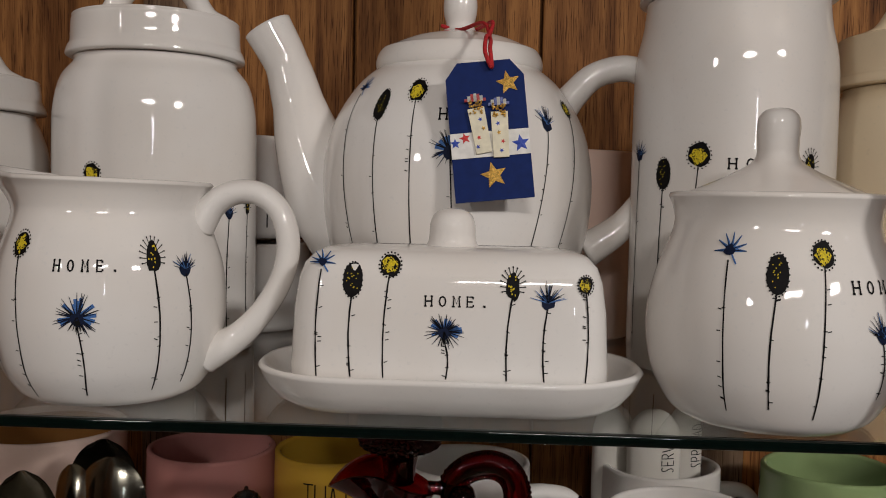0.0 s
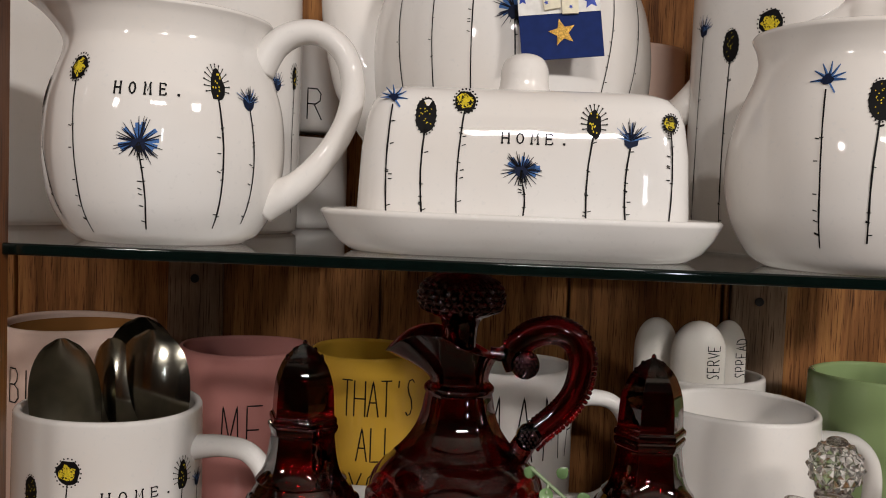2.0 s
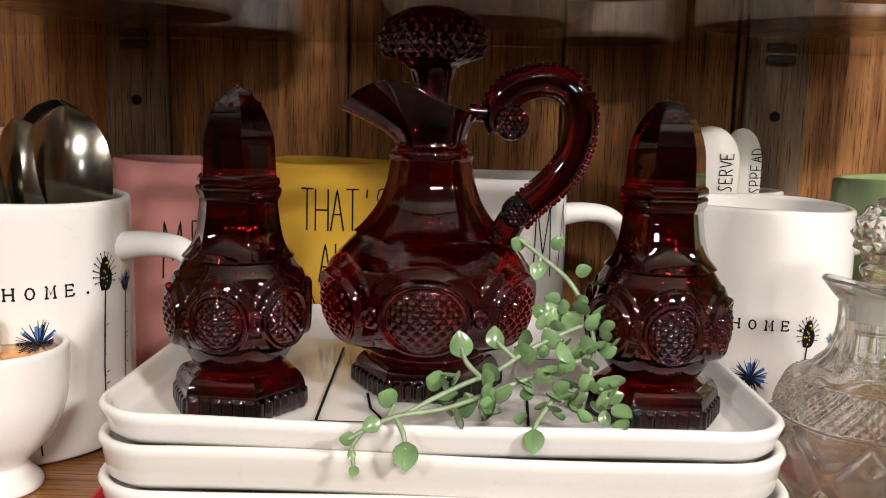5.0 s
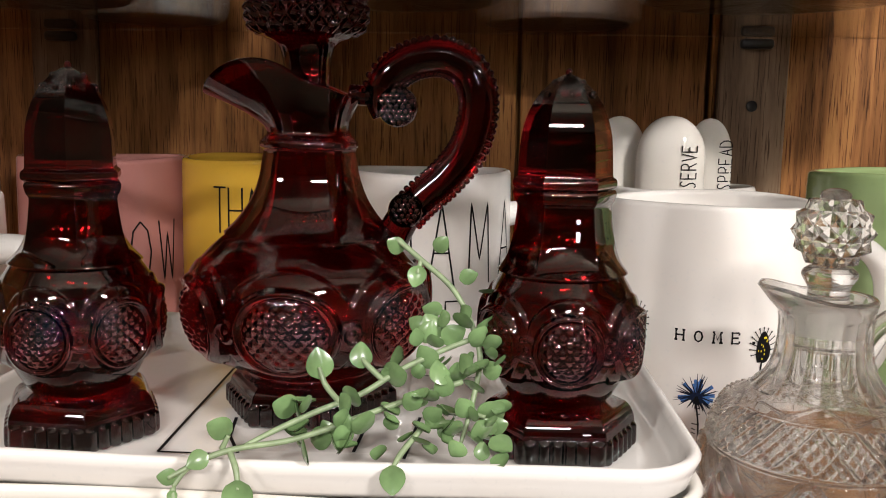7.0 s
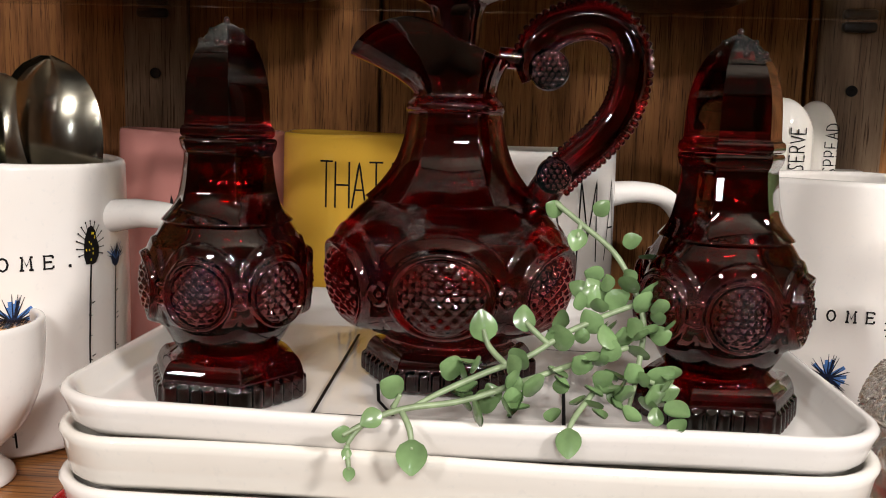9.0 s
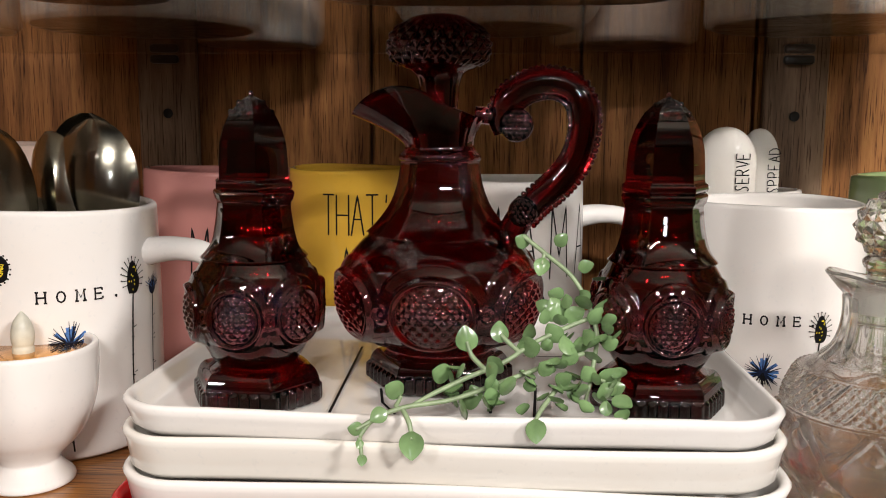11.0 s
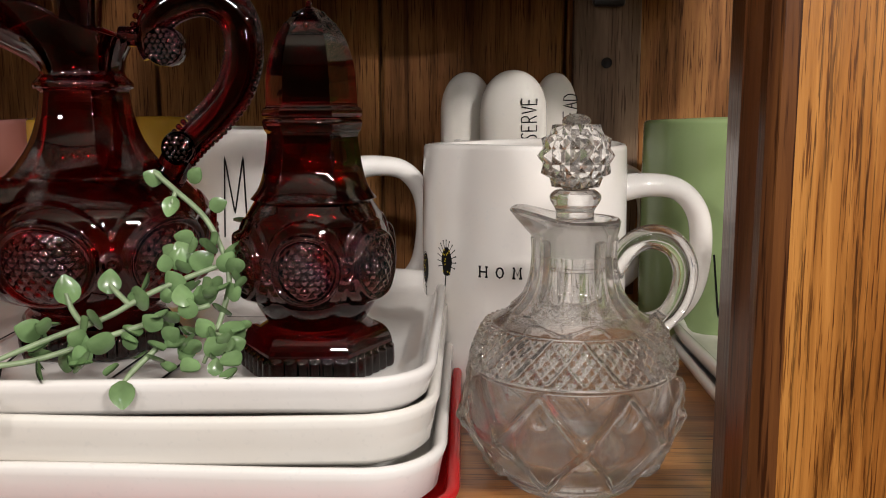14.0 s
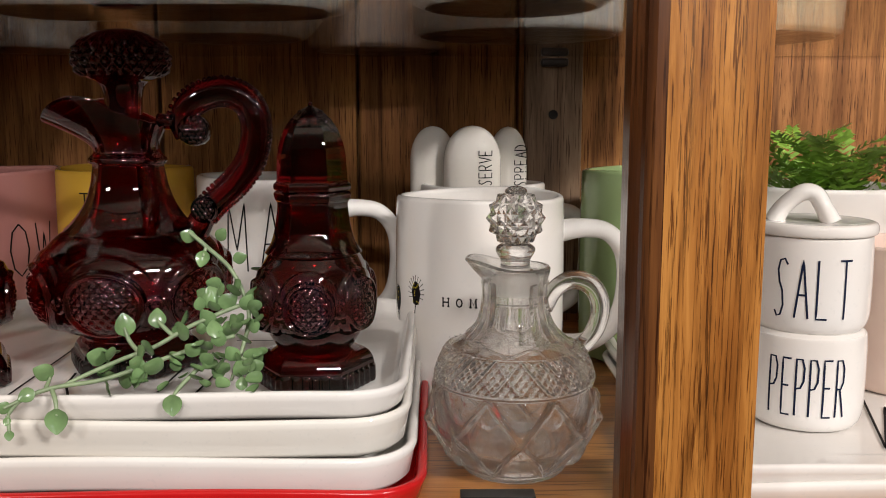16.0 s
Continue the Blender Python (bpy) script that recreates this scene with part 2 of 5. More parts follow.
def lathe(prof, n=72, mod=None, bm=None):
    """Turn (r, z) points round the z axis; angle 0 faces the front (-y), growing to the right. mod(a, r, z) gives (r, z)."""
    bm = bm or bmesh.new()
    rings = []
    for r, z in prof:
        if r < 1e-6:
            rings.append([bm.verts.new((0, 0, z))])
            continue
        ring = []
        for k in range(n):
            a = 2 * math.pi * k / n
            rr, zz = mod(a, r, z) if mod else (r, z)
            ring.append(bm.verts.new((rr * math.sin(a), -rr * math.cos(a), zz)))
        rings.append(ring)
    for a, b in zip(rings, rings[1:]):
        for k in range(n):
            j = (k + 1) % n
            f = [a[k % len(a)], a[j % len(a)], b[j % len(b)], b[k % len(b)]]
            f = list(dict.fromkeys(f))
            if len(f) > 2:
                bm.faces.new(f)
    return bm


def curve_points(pts, steps=8):
    pts = [Vector(p) for p in pts]
    out = []
    for i in range(len(pts) - 1):
        p0, p1, p2, p3 = pts[max(i - 1, 0)], pts[i], pts[i + 1], pts[min(i + 2, len(pts) - 1)]
        for k in range(steps):
            t = k / steps
            out.append(0.5 * (2 * p1 + (p2 - p0) * t + (2 * p0 - 5 * p1 + 4 * p2 - p3) * t * t + (3 * p1 - p0 - 3 * p2 + p3) * t**3))
    out.append(pts[-1])
    return out


def tube(pts, radii, n=14, bm=None, steps=8, flat=1.0, side=(0, 1, 0)):
    """A tube through points; radii: one or one a point; flat squeezes it across `side`."""
    bm = bm or bmesh.new()
    path = curve_points(pts, steps)
    if not isinstance(radii, (list, tuple)):
        radii = [radii] * len(pts)
    rad = np.interp(np.linspace(0, 1, len(path)), np.linspace(0, 1, len(radii)), radii).tolist()
    rings = []
    for i, p in enumerate(path):
        d = (path[min(i + 1, len(path) - 1)] - path[max(i - 1, 0)]).normalized()
        s = Vector(side)
        s = (s - d * s.dot(d)).normalized()
        u = d.cross(s)
        rings.append([bm.verts.new(p + rad[i] * (math.cos(2 * math.pi * k / n) * u + flat * math.sin(2 * math.pi * k / n) * s)) for k in range(n)])
    for a, b in zip(rings, rings[1:]):
        for k in range(n):
            bm.faces.new((a[k], a[(k + 1) % n], b[(k + 1) % n], b[k]))
    bm.faces.new(rings[0][::-1])
    bm.faces.new(rings[-1])
    return bm


def ball(bm, c, r, seg=8, rings=5, squash=(1, 1, 1)):
    m = Matrix.Translation(c) @ Matrix.Diagonal((*(r * s for s in squash), 1))
    bmesh.ops.create_uvsphere(bm, u_segments=seg, v_segments=rings, radius=1, matrix=m)
    return bm


def box(x0, x1, y0, y1, z0, z1, bevel=0.0, bm=None, seg=2):
    bm = bm or bmesh.new()
    m = Matrix.Translation(((x0 + x1) / 2, (y0 + y1) / 2, (z0 + z1) / 2)) @ Matrix.Diagonal((x1 - x0, y1 - y0, z1 - z0, 1))
    made = bmesh.ops.create_cube(bm, size=1, matrix=m)
    if bevel:
        edges = list({e for v in made["verts"] for e in v.link_edges})
        bmesh.ops.bevel(bm, geom=edges, offset=bevel, segments=seg, profile=0.5, affect="EDGES")
    return bm


def rounded_rect(hx, hy, r, n=8):
    pts = []
    for cx, cy, a0 in ((hx - r, -hy + r, -90), (hx - r, hy - r, 0), (-hx + r, hy - r, 90), (-hx + r, -hy + r, 180)):
        for k in range(n + 1):
            a = radians(a0 + 90 * k / n)
            pts.append((cx + r * math.cos(a), cy + r * math.sin(a)))
    # extra points along the straight sides keep the wavy rims smooth
    out = []
    for i, (p, q) in enumerate(zip(pts, pts[1:] + pts[:1])):
        k = 14 if i % (n + 1) == n else 1
        out += [(p[0] + (q[0] - p[0]) * j / k, p[1] + (q[1] - p[1]) * j / k) for j in range(k)]
    return out


def loft(sections, bm=None, wave=None):
    """Skin a list of (outline, z); closes both ends."""
    bm = bm or bmesh.new()
    rings = [[bm.verts.new((x, y, z + (wave(x, y) if wave else 0))) for x, y in line] for line, z in sections]
    n = len(rings[0])
    for a, b in zip(rings, rings[1:]):
        for k in range(n):
            bm.faces.new((a[k], a[(k + 1) % n], b[(k + 1) % n], b[k]))
    bm.faces.new(rings[0][::-1])
    bm.faces.new(rings[-1])
    return bm


# ---- drawing on glazed surfaces ----


def on_lathe(prof, lift=0.0003, turn=0.0):
    """(u, v) in metres round and up a turned body -> a point just over its glaze; u = 0 faces `turn` degrees to the right of the front."""
    outer = sorted(prof, key=lambda p: p[1])
    zs, rs = [p[1] for p in outer], [p[0] for p in outer]
    big = max(rs)

    def at(u, v):
        r = float(np.interp(v, zs, rs)) + lift
        a = u / big + radians(turn)
        return Vector((r * math.sin(a), -r * math.cos(a), v))

    return at


def ribbon(bm, pts, width, surf, mat=0, taper=False):
    fine = []
    for p, q in zip(pts, pts[1:]):
        k = max(1, int(math.hypot(q[0] - p[0], q[1] - p[1]) / 0.0025))
        fine += [(p[0] + (q[0] - p[0]) * i / k, p[1] + (q[1] - p[1]) * i / k) for i in range(k)]
    fine.append(pts[-1])
    rows = []
    for i, p in enumerate(fine):
        a, b = fine[max(i - 1, 0)], fine[min(i + 1, len(fine) - 1)]
        d = math.hypot(b[0] - a[0], b[1] - a[1]) or 1
        nx, ny = -(b[1] - a[1]) / d, (b[0] - a[0]) / d
        w = width / 2 * ((1 - 0.75 * i / (len(fine) - 1)) if taper else 1)
        rows.append((bm.verts.new(surf(p[0] + nx * w, p[1] + ny * w)), bm.verts.new(surf(p[0] - nx * w, p[1] - ny * w))))
    for (a, b), (c, d) in zip(rows, rows[1:]):
        bm.faces.new((a, b, d, c)).material_index = mat


def disc(bm, u, v, ru, rv, surf, mat=0, n=12, rough=0.0, rng=random):
    c = bm.verts.new(surf(u, v))
    ring = []
    for k in range(n):
        a = 2 * math.pi * k / n
        s = 1 + rough * (rng.random() - 0.5)
        ring.append(bm.verts.new(surf(u + ru * s * math.cos(a), v + rv * s * math.sin(a))))
    for k in range(n):
        bm.faces.new((c, ring[k], ring[(k + 1) % n])).material_index = mat


INKS = [INK, BLUE_INK, YELLOW_INK, NAVY_INK]


def flower(parent, surfs, kind, u, v, foot, size=1.0, seed=0):
    """One inked flower: head at (u, v), stem down to foot (u, v). surfs: three lifts of one surface."""
    low, mid, top = surfs
    rng = random.Random(seed)
    bm = bmesh.new()
    s = 0.0058 * size * {"cone": 1.2, "dark_corn": 1.3, "bud": 1.15, "star": 1.1}.get(kind, 1.0)
    fu, fv = foot
    # stem: two thin wavering lines with thorns
    for k in range(2):
        pts = []
        for i in range(9):
            t = i / 8
            bend = math.sin(t * math.pi) * 0.0012 * (1 if fu >= u else -1)
            pts.append((u + (fu - u) * t + bend + (k - 0.5) * 0.0003 + rng.uniform(-0.0001, 0.0001), v - s * 0.5 + (fv - v + s * 0.5) * t))
        ribbon(bm, pts, 0.00042, low, 0)
    for i in range(8):
        t = rng.uniform(0.12, 0.95)
        x, y = u + (fu - u) * t, v + (fv - v) * t
        sgn = rng.choice((-1, 1))
        ribbon(bm, [(x, y), (x + sgn * 0.0016, y + rng.uniform(0, 0.0007))], 0.0004, low, 0)
    if kind == "corn":
        for i in range(15):
            a = radians(rng.uniform(-35, 215))
            ln = s * rng.uniform(0.7, 1.1)
            ribbon(bm, [(u, v), (u + ln * math.cos(a), v + ln * 0.85 * math.sin(a))], 0.0011 * size, low, 1)
        for i in range(40):
            a = radians(rng.uniform(-75, 255))
            ln = s * rng.uniform(0.75, 1.25)
            ribbon(bm, [(u + 0.1 * s * math.cos(a), v), (u + ln * math.cos(a), v + ln * 0.95 * math.sin(a))], 0.0007, mid, 3 if i % 2 else 0, taper=True)
        disc(bm, u, v - s * 0.1, s * 0.34, s * 0.38, top, 3, 10, 0.5, rng)
        for i in range(9):
            a = radians(rng.uniform(235, 305))
            ln = s * rng.uniform(0.6, 1.0)
            ribbon(bm, [(u, v), (u + ln * math.cos(a), v + ln * math.sin(a))], 0.0007, top, 0, taper=True)
    elif kind == "dark_corn":
        for i in range(30):
            a = radians(rng.uniform(10, 170))
            ln = s * rng.uniform(0.6, 1.1)
            ribbon(bm, [(u, v - s * 0.3), (u + ln * 0.9 * math.cos(a), v - s * 0.3 + ln * math.sin(a))], 0.0006, mid, (3, 0, 3, 1)[i % 4], taper=True)
        disc(bm, u, v - s * 0.25, s * 0.35, s * 0.4, low, 3, 10, 0.4, rng)
    elif kind == "star":
        for i in range(7):
            a = radians(90 + (i - 3) * 33 + rng.uniform(-8, 8))
            p = (u + s * math.cos(a), v + s * 0.9 * math.sin(a))
            ribbon(bm, [(u, v), ((u + p[0]) / 2 + 0.0003, (v + p[1]) / 2), p], 0.0014 * size, low, 1, taper=True)
            ribbon(bm, [(u, v), p], 0.0005, mid, 0, taper=True)
        disc(bm, u, v, s * 0.35, s * 0.3, top, 3, 9, 0.6, rng)
        ribbon(bm, [(u, v), (u + s * 0.5, v - s * 0.7)], 0.0007, mid, 1)
    elif kind == "cone":
        disc(bm, u, v, s * 0.52, s * 0.95, low, 0, 16, 0.15, rng)
        for i in range(16):
            a, q = rng.uniform(0, 6.28), rng.uniform(0, 0.8)
            disc(bm, u + s * 0.5 * q * math.cos(a), v + s * 0.9 * q * math.sin(a), 0.00028, 0.00028, mid, 2, 5)
        for i in range(22):
            a = 6.283 * i / 22
            disc(bm, u + s * 0.53 * math.cos(a), v + s * 0.97 * math.sin(a), 0.0004, 0.0004, mid, 0, 6)
    elif kind == "bud":
        disc(bm, u, v, s * 0.42, s * 0.88, low, 0, 14, 0.3, rng)
        for i in range(12):
            disc(bm, u + s * 0.28 * rng.uniform(-1, 1), v + s * 0.65 * rng.uniform(-1, 1), 0.0003, 0.0005, mid, 2, 6)
        for i in range(13):
            a = radians(-30 + 240 * i / 12)
            p = (u + s * 0.75 * math.cos(a), v + s * 0.15 + s * 1.0 * math.sin(a))
            ribbon(bm, [(u + s * 0.2 * math.cos(a), v + s * 0.5 * math.sin(a)), p], 0.00035, mid, 0)
            disc(bm, p[0], p[1], 0.0004, 0.0004, mid, 0, 6)
    elif kind == "yellow":
        disc(bm, u, v, s * 0.80, s * 0.86, low, 0, 18, 0.25, rng)
        disc(bm, u - s * 0.06, v - s * 0.02, s * 0.56, s * 0.60, mid, 2, 14, 0.5, rng)
        for i in range(60):
            a, q = rng.uniform(0, 6.28), rng.uniform(0.35, 0.85)
            x, y = u + s * 0.85 * q * math.cos(a), v + s * 0.92 * q * math.sin(a)
            b = rng.uniform(0, 6.28)
            ribbon(bm, [(x, y), (x + 0.0009 * math.cos(b), y + 0.0009 * math.sin(b))], 0.0004, top, 0)
        for i in range(20):
            a = 6.283 * i / 20
            disc(bm, u + s * 0.88 * math.cos(a), v + s * 0.96 * math.sin(a), 0.00045, 0.00045, mid, 0, 6)
    return part("flower_print", bm, INKS, parent, smooth=False)


STROKES = {
    "T": "0,1 1,1|.5,1 .5,0", "H": "0,0 0,1|1,0 1,1|0,.5 1,.5", "A": "0,0 .5,1 1,0|.2,.4 .8,.4", "'": ".5,1 .45,.8",
    "S": ".95,.9 .7,1 .35,.97 .2,.8 .35,.6 .6,.45 .7,.2 .5,.03 .2,0 .02,.1", "L": "0,1 0,0 .8,0", "Y": "0,1 .5,.5 1,1|.5,.5 .5,0",
    "O": ".5,1 .15,.85 0,.5 .15,.15 .5,0 .85,.15 1,.5 .85,.85 .5,1", "M": "0,0 .1,1 .5,.3 .9,1 1,0", "E": ".9,1 0,1 0,0 .9,0|0,.52 .7,.52",
    "W": "0,1 .25,0 .5,.8 .75,0 1,1", "B": "0,0 0,1 .6,1 .8,.85 .75,.65 .5,.53 0,.53|.5,.53 .85,.4 .9,.15 .6,0 0,0",
    "R": "0,0 0,1 .6,1 .85,.85 .8,.62 .5,.5 0,.5|.4,.5 .95,0", "I": ".5,0 .5,1", "P": "0,0 0,1 .6,1 .85,.85 .8,.62 .5,.5 0,.48",
    "V": "0,1 .5,0 1,1", "D": "0,0 0,1 .5,.95 .9,.7 .95,.4 .7,.1 0,0", "N": "0,0 0,1 1,0 1,1", "U": "0,1 .05,.2 .3,0 .7,0 .95,.2 1,1",
    ".": ".4,.0 .6,.0 .6,.12 .4,.12 .4,0",
}
SERIF = {"H": "-.2,0 .2,0|.8,0 1.2,0|-.2,1 .2,1|.8,1 1.2,1", "M": "-.2,0 .25,0|.75,0 1.2,0|-.15,1 .15,1|.85,1 1.15,1", "E": "-.15,0 .1,0|-.15,1 .1,1|.9,1 .9,.78|.95,0 .95,.22|.7,.6 .7,.42"}


def lettering(parent, text, surf, u, v, height, width, gap, stroke, serif=False, mat=INK, slant=0.0):
    """Letters as inked strokes, centred on u with their feet at v."""
    bm = bmesh.new()
    if serif:
        height, stroke, gap, width = height * 0.84, stroke * 1.1, gap + 0.2 * width, 0.8 * width
    total = len(text) * width + (len(text) - 1) * gap
    x = u - total / 2
    for ch in text:
        lines = STROKES.get(ch, "")
        if serif and ch in SERIF:
            lines += "|" + SERIF[ch]
        for line in filter(None, lines.split("|")):
            pts = [tuple(float(c) for c in p.split(",")) for p in line.split()]
            ribbon(bm, [(x + px * width + slant * py * height, v + py * height) for px, py in pts], stroke, surf)
        x += width + gap
    return part("lettering", bm, mat, parent, smooth=False)

# ---- room and cabinet ----
ZG, ZW, YB = 1.306, 1.105, 0.70  # top of the glass shelf, of the oak shelf; face of the back boards


def setting(name, bm, mat, label, smooth=False):
    return tagged(part(name, bm, mat, smooth=smooth), label, kind="structure")


setting("floor", box(-2.3, 2.3, -3.2, 0.75, -0.05, 0.0), CARPET, "brown carpeted floor of the room")
setting("ceiling", box(-2.3, 2.3, -3.2, 0.75, 2.45, 2.5), CEIL_PAINT, "painted ceiling of the room")
setting("wall_west", box(-2.4, -2.3, -3.2, 0.85, 0, 2.45), WALL_PAINT, "brown painted room wall")
setting("wall_east", box(2.3, 2.4, -3.2, 0.85, 0, 2.45), WALL_PAINT, "brown painted room wall")
setting("wall_south", box(-2.3, 2.3, -3.3, -3.2, 0, 2.45), WALL_PAINT, "brown painted room wall")
setting("wall_north", box(-2.3, 2.3, 0.75, 0.85, 0, 2.45), WALL_PAINT, "brown painted room wall behind the cabinet")

back = setting("cabinet_back", box(-0.62, 0.74, 0.714, 0.72, 0.9, 1.9), OAK_BACK, "dark stained oak cabinet back of upright boards")
edges_x = [-0.62, -0.54, -0.395, -0.25, -0.105, 0.041, 0.159, 0.331, 0.476, 0.621, 0.74]
for i, (xa, xb) in enumerate(zip(edges_x, edges_x[1:])):
    part("board", box(xa + 0.0012, xb - 0.0012, YB, 0.7135, 0.92, 1.88, 0.0015), OAK_BACK, back, smooth=False)
for xc in (-0.25, 0.185, 0.545):
    strip = tagged(part("shelf_strip", box(xc - 0.0215, xc + 0.0215, YB - 0.005, YB - 0.0003, 1.11, 1.7, 0.0012), OAK_STRIP, smooth=False), "greyish oak shelf support strip with peg holes", "shelf strip")
    for zc in (1.26, 1.42):
        hole = lathe([(0, 0), (0.0032, 0), (0.0034, 0.0004), (0.0034, 0.001)], 20)
        bmesh.ops.transform(hole, matrix=pose(xc, YB - 0.0052, zc, 90), verts=hole.verts)
        part("peg_hole", hole, PIN, strip, "dark round peg hole")
    clip = box(xc - 0.010, xc + 0.010, YB - 0.012, YB - 0.0055, 1.2945, 1.3005, 0.002)
    tagged(part("shelf_clip", clip, BLACK_METAL), "small dark clip holding the glass shelf", "shelf clip")

setting("cabinet_side", box(-0.64, -0.62, 0.335, 0.72, 0.9, 1.9), OAK_BACK, "oak side of the cabinet")
setting("cabinet_side", box(0.74, 0.76, 0.335, 0.72, 0.9, 1.9), OAK_BACK, "oak side of the cabinet")
setting("cabinet_top", box(-0.64, 0.76, 0.335, 0.72, 1.9, 1.92), OAK_BACK, "oak top of the cabinet")
setting("cabinet_base", box(-0.64, 0.76, 0.345, 0.72, 0.0, 0.9), OAK_POST, "oak lower cabinet")
setting("oak_shelf", box(-0.62, 0.74, 0.343, 0.6995, 1.085, ZW, 0.003), OAK_SHELF, "oak cabinet shelf board with a satin finish")
pane = tagged(part("glass_shelf", box(-0.615, 0.735, 0.3585, 0.69, ZG - 0.0048, ZG, 0.0006), SHELF_GLASS, smooth=False), "clear glass cabinet shelf with a dark green polished edge", "shelf")
pane.visible_shadow = False
part("polished_edge", box(-0.615, 0.735, 0.3555, 0.3583, ZG - 0.0046, ZG + 0.0002, 0.0008), EDGE_GLASS, pane, "dark green polished front edge")


def stile(name, x0, x1, y0, y1, inner, darkened):
    """Face frame upright with a moulded inner edge."""
    w = x1 - x0
    outline = [(0, y1), (0, y0 + 0.014), (0.0015, y0 + 0.011), (0.003, y0 + 0.0085), (0.0035, y0 + 0.005), (0.006, y0 + 0.0022), (0.0095, y0 + 0.0006), (0.013, y0), (w, y0), (w, y1)]
    pts = [(x0 + a, b) for a, b in outline] if inner < 0 else [(x1 - a, b) for a, b in outline]
    bm = loft([(pts, 0.9), (pts, 1.3), (pts, 1.9)])
    for f in bm.faces:  # darker oak paints in the moulding's shade along with its stain
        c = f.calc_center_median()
        if len(f.verts) == 4 and (c.x - x0 if inner < 0 else x1 - c.x) < darkened:
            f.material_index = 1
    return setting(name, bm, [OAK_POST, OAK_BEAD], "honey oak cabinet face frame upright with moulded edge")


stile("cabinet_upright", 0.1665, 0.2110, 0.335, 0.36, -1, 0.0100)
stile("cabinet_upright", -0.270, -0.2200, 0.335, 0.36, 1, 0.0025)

# ---- kinds of things ----


def wall_profile(outer, thick, floor_t=0.006):
    """Closed (r, z) outline of a turned vessel, from the middle of its foot out, up, over the rim and down inside."""
    inner = [(max(r - thick, 0.0), z) for r, z in outer if z > outer[0][1] + floor_t]
    rim_r, rim_z = outer[-1]
    over = [(rim_r - thick * 0.15, rim_z + thick * 0.3), (rim_r - thick * 0.5, rim_z + thick * 0.42), (rim_r - thick * 0.85, rim_z + thick * 0.3)]
    return [(0, outer[0][1])] + outer + over + inner[::-1] + [(0, outer[0][1] + floor_t)]


def surfs_of(outer, turn=0.0):
    return [on_lathe(outer, 0.00025 + 0.00012 * k, turn) for k in range(3)]


def mug(name, place, r, h, mat, label, handle=90, inside=None, group="mugs on the oak shelf", handle_size=1.0, belly=0.0):
    """Stoneware mug: thick wall, rounded foot, strap handle at `handle` degrees (90: to the right)."""
    ob = thing(name, place, label, "mug", group)
    outer = smooth_profile([(r * 0.86, 0), (r * 0.93, 0.0015), (r * 0.985, 0.006), (r * (1 + belly), h * 0.3), (r * (1 + belly * 0.8), h * 0.6), (r * 0.99, h * 0.9), (r * 0.985, h - 0.002)], 5)
    wob = random.Random(name + str(place))
    ph = wob.uniform(0, 6)
    body = lathe(wall_profile(outer, 0.0042), 84, lambda a, rr, z: (rr * (1 + 0.004 * math.sin(2 * a + ph)), z + 0.0007 * math.sin(2 * a + ph) * z / h))
    part("body", body, mat, ob)
    if inside:
        liner = [(rr - 0.0046, z) for rr, z in outer if z > 0.007 and z < h - 0.004]
        part("glazed_inside", lathe([(0, 0.0068)] + liner, 60), inside, ob, "darker glazed inside")
    if handle is not None:
        k = handle_size
        a = radians(handle)
        pts = [(r * 0.94, h * 0.80), (r + 0.012 * k, h * 0.815), (r + 0.027 * k, h * 0.79), (r + 0.0365 * k, h * 0.68), (r + 0.038 * k, h * 0.5), (r + 0.033 * k, h * 0.33), (r + 0.018 * k, h * 0.22), (r * 0.95, h * 0.20)]
        bm = tube([(q * math.sin(a), -q * math.cos(a), z) for q, z in pts], [0.0068, 0.0056, 0.0052, 0.0052, 0.0052, 0.0052, 0.0056, 0.007], 14, flat=1.25, side=(math.cos(a), math.sin(a), 0))
        part("handle", bm, mat, ob)
    return ob, outer


def spoon(place, lean, turn, length=0.15, w=0.0185, bowl=0.058, label="tarnished silver spoon standing bowl up in a mug"):
    """Tablespoon standing on its handle, bowl on top."""
    bm = bmesh.new()
    rows, cols, grid_pts = 18, 10, []
    for side in (0, 1):
        grid_pts = []
        for i in range(rows + 1):
            t = i / rows
            half = w * max(0.02, 1 - abs(2 * t - 1) ** 2.3) ** 0.5 * (1.03 - 0.08 * t)
            line = []
            for j in range(cols + 1):
                s = 2 * j / cols - 1
                depth = 0.0085 * (1 - s * s) * math.sin(math.pi * (0.05 + 0.9 * t)) + (0.0009 if side else 0)
                line.append(bm.verts.new((s * half, depth, length - bowl + bowl * t)))
            grid_pts.append(line)
        for a, b in zip(grid_pts, grid_pts[1:]):
            for j in range(cols):
                bm.faces.new((a[j], a[j + 1], b[j + 1], b[j]))
    ob = thing("spoon", place, label, "spoon", "spoons in the mug", turn)
    ob.matrix_world = pose(*place, 0, 0, turn) @ pose(0, 0, 0, lean[0], lean[1], 0)
    part("bowl", bm, STEEL, ob)
    part("stem", tube([(0, 0.001, 0), (0, 0.0, 0.04), (0, 0.002, length - bowl + 0.004)], [0.0055, 0.003, 0.0032], 10, flat=0.45), STEEL, ob)
    return ob


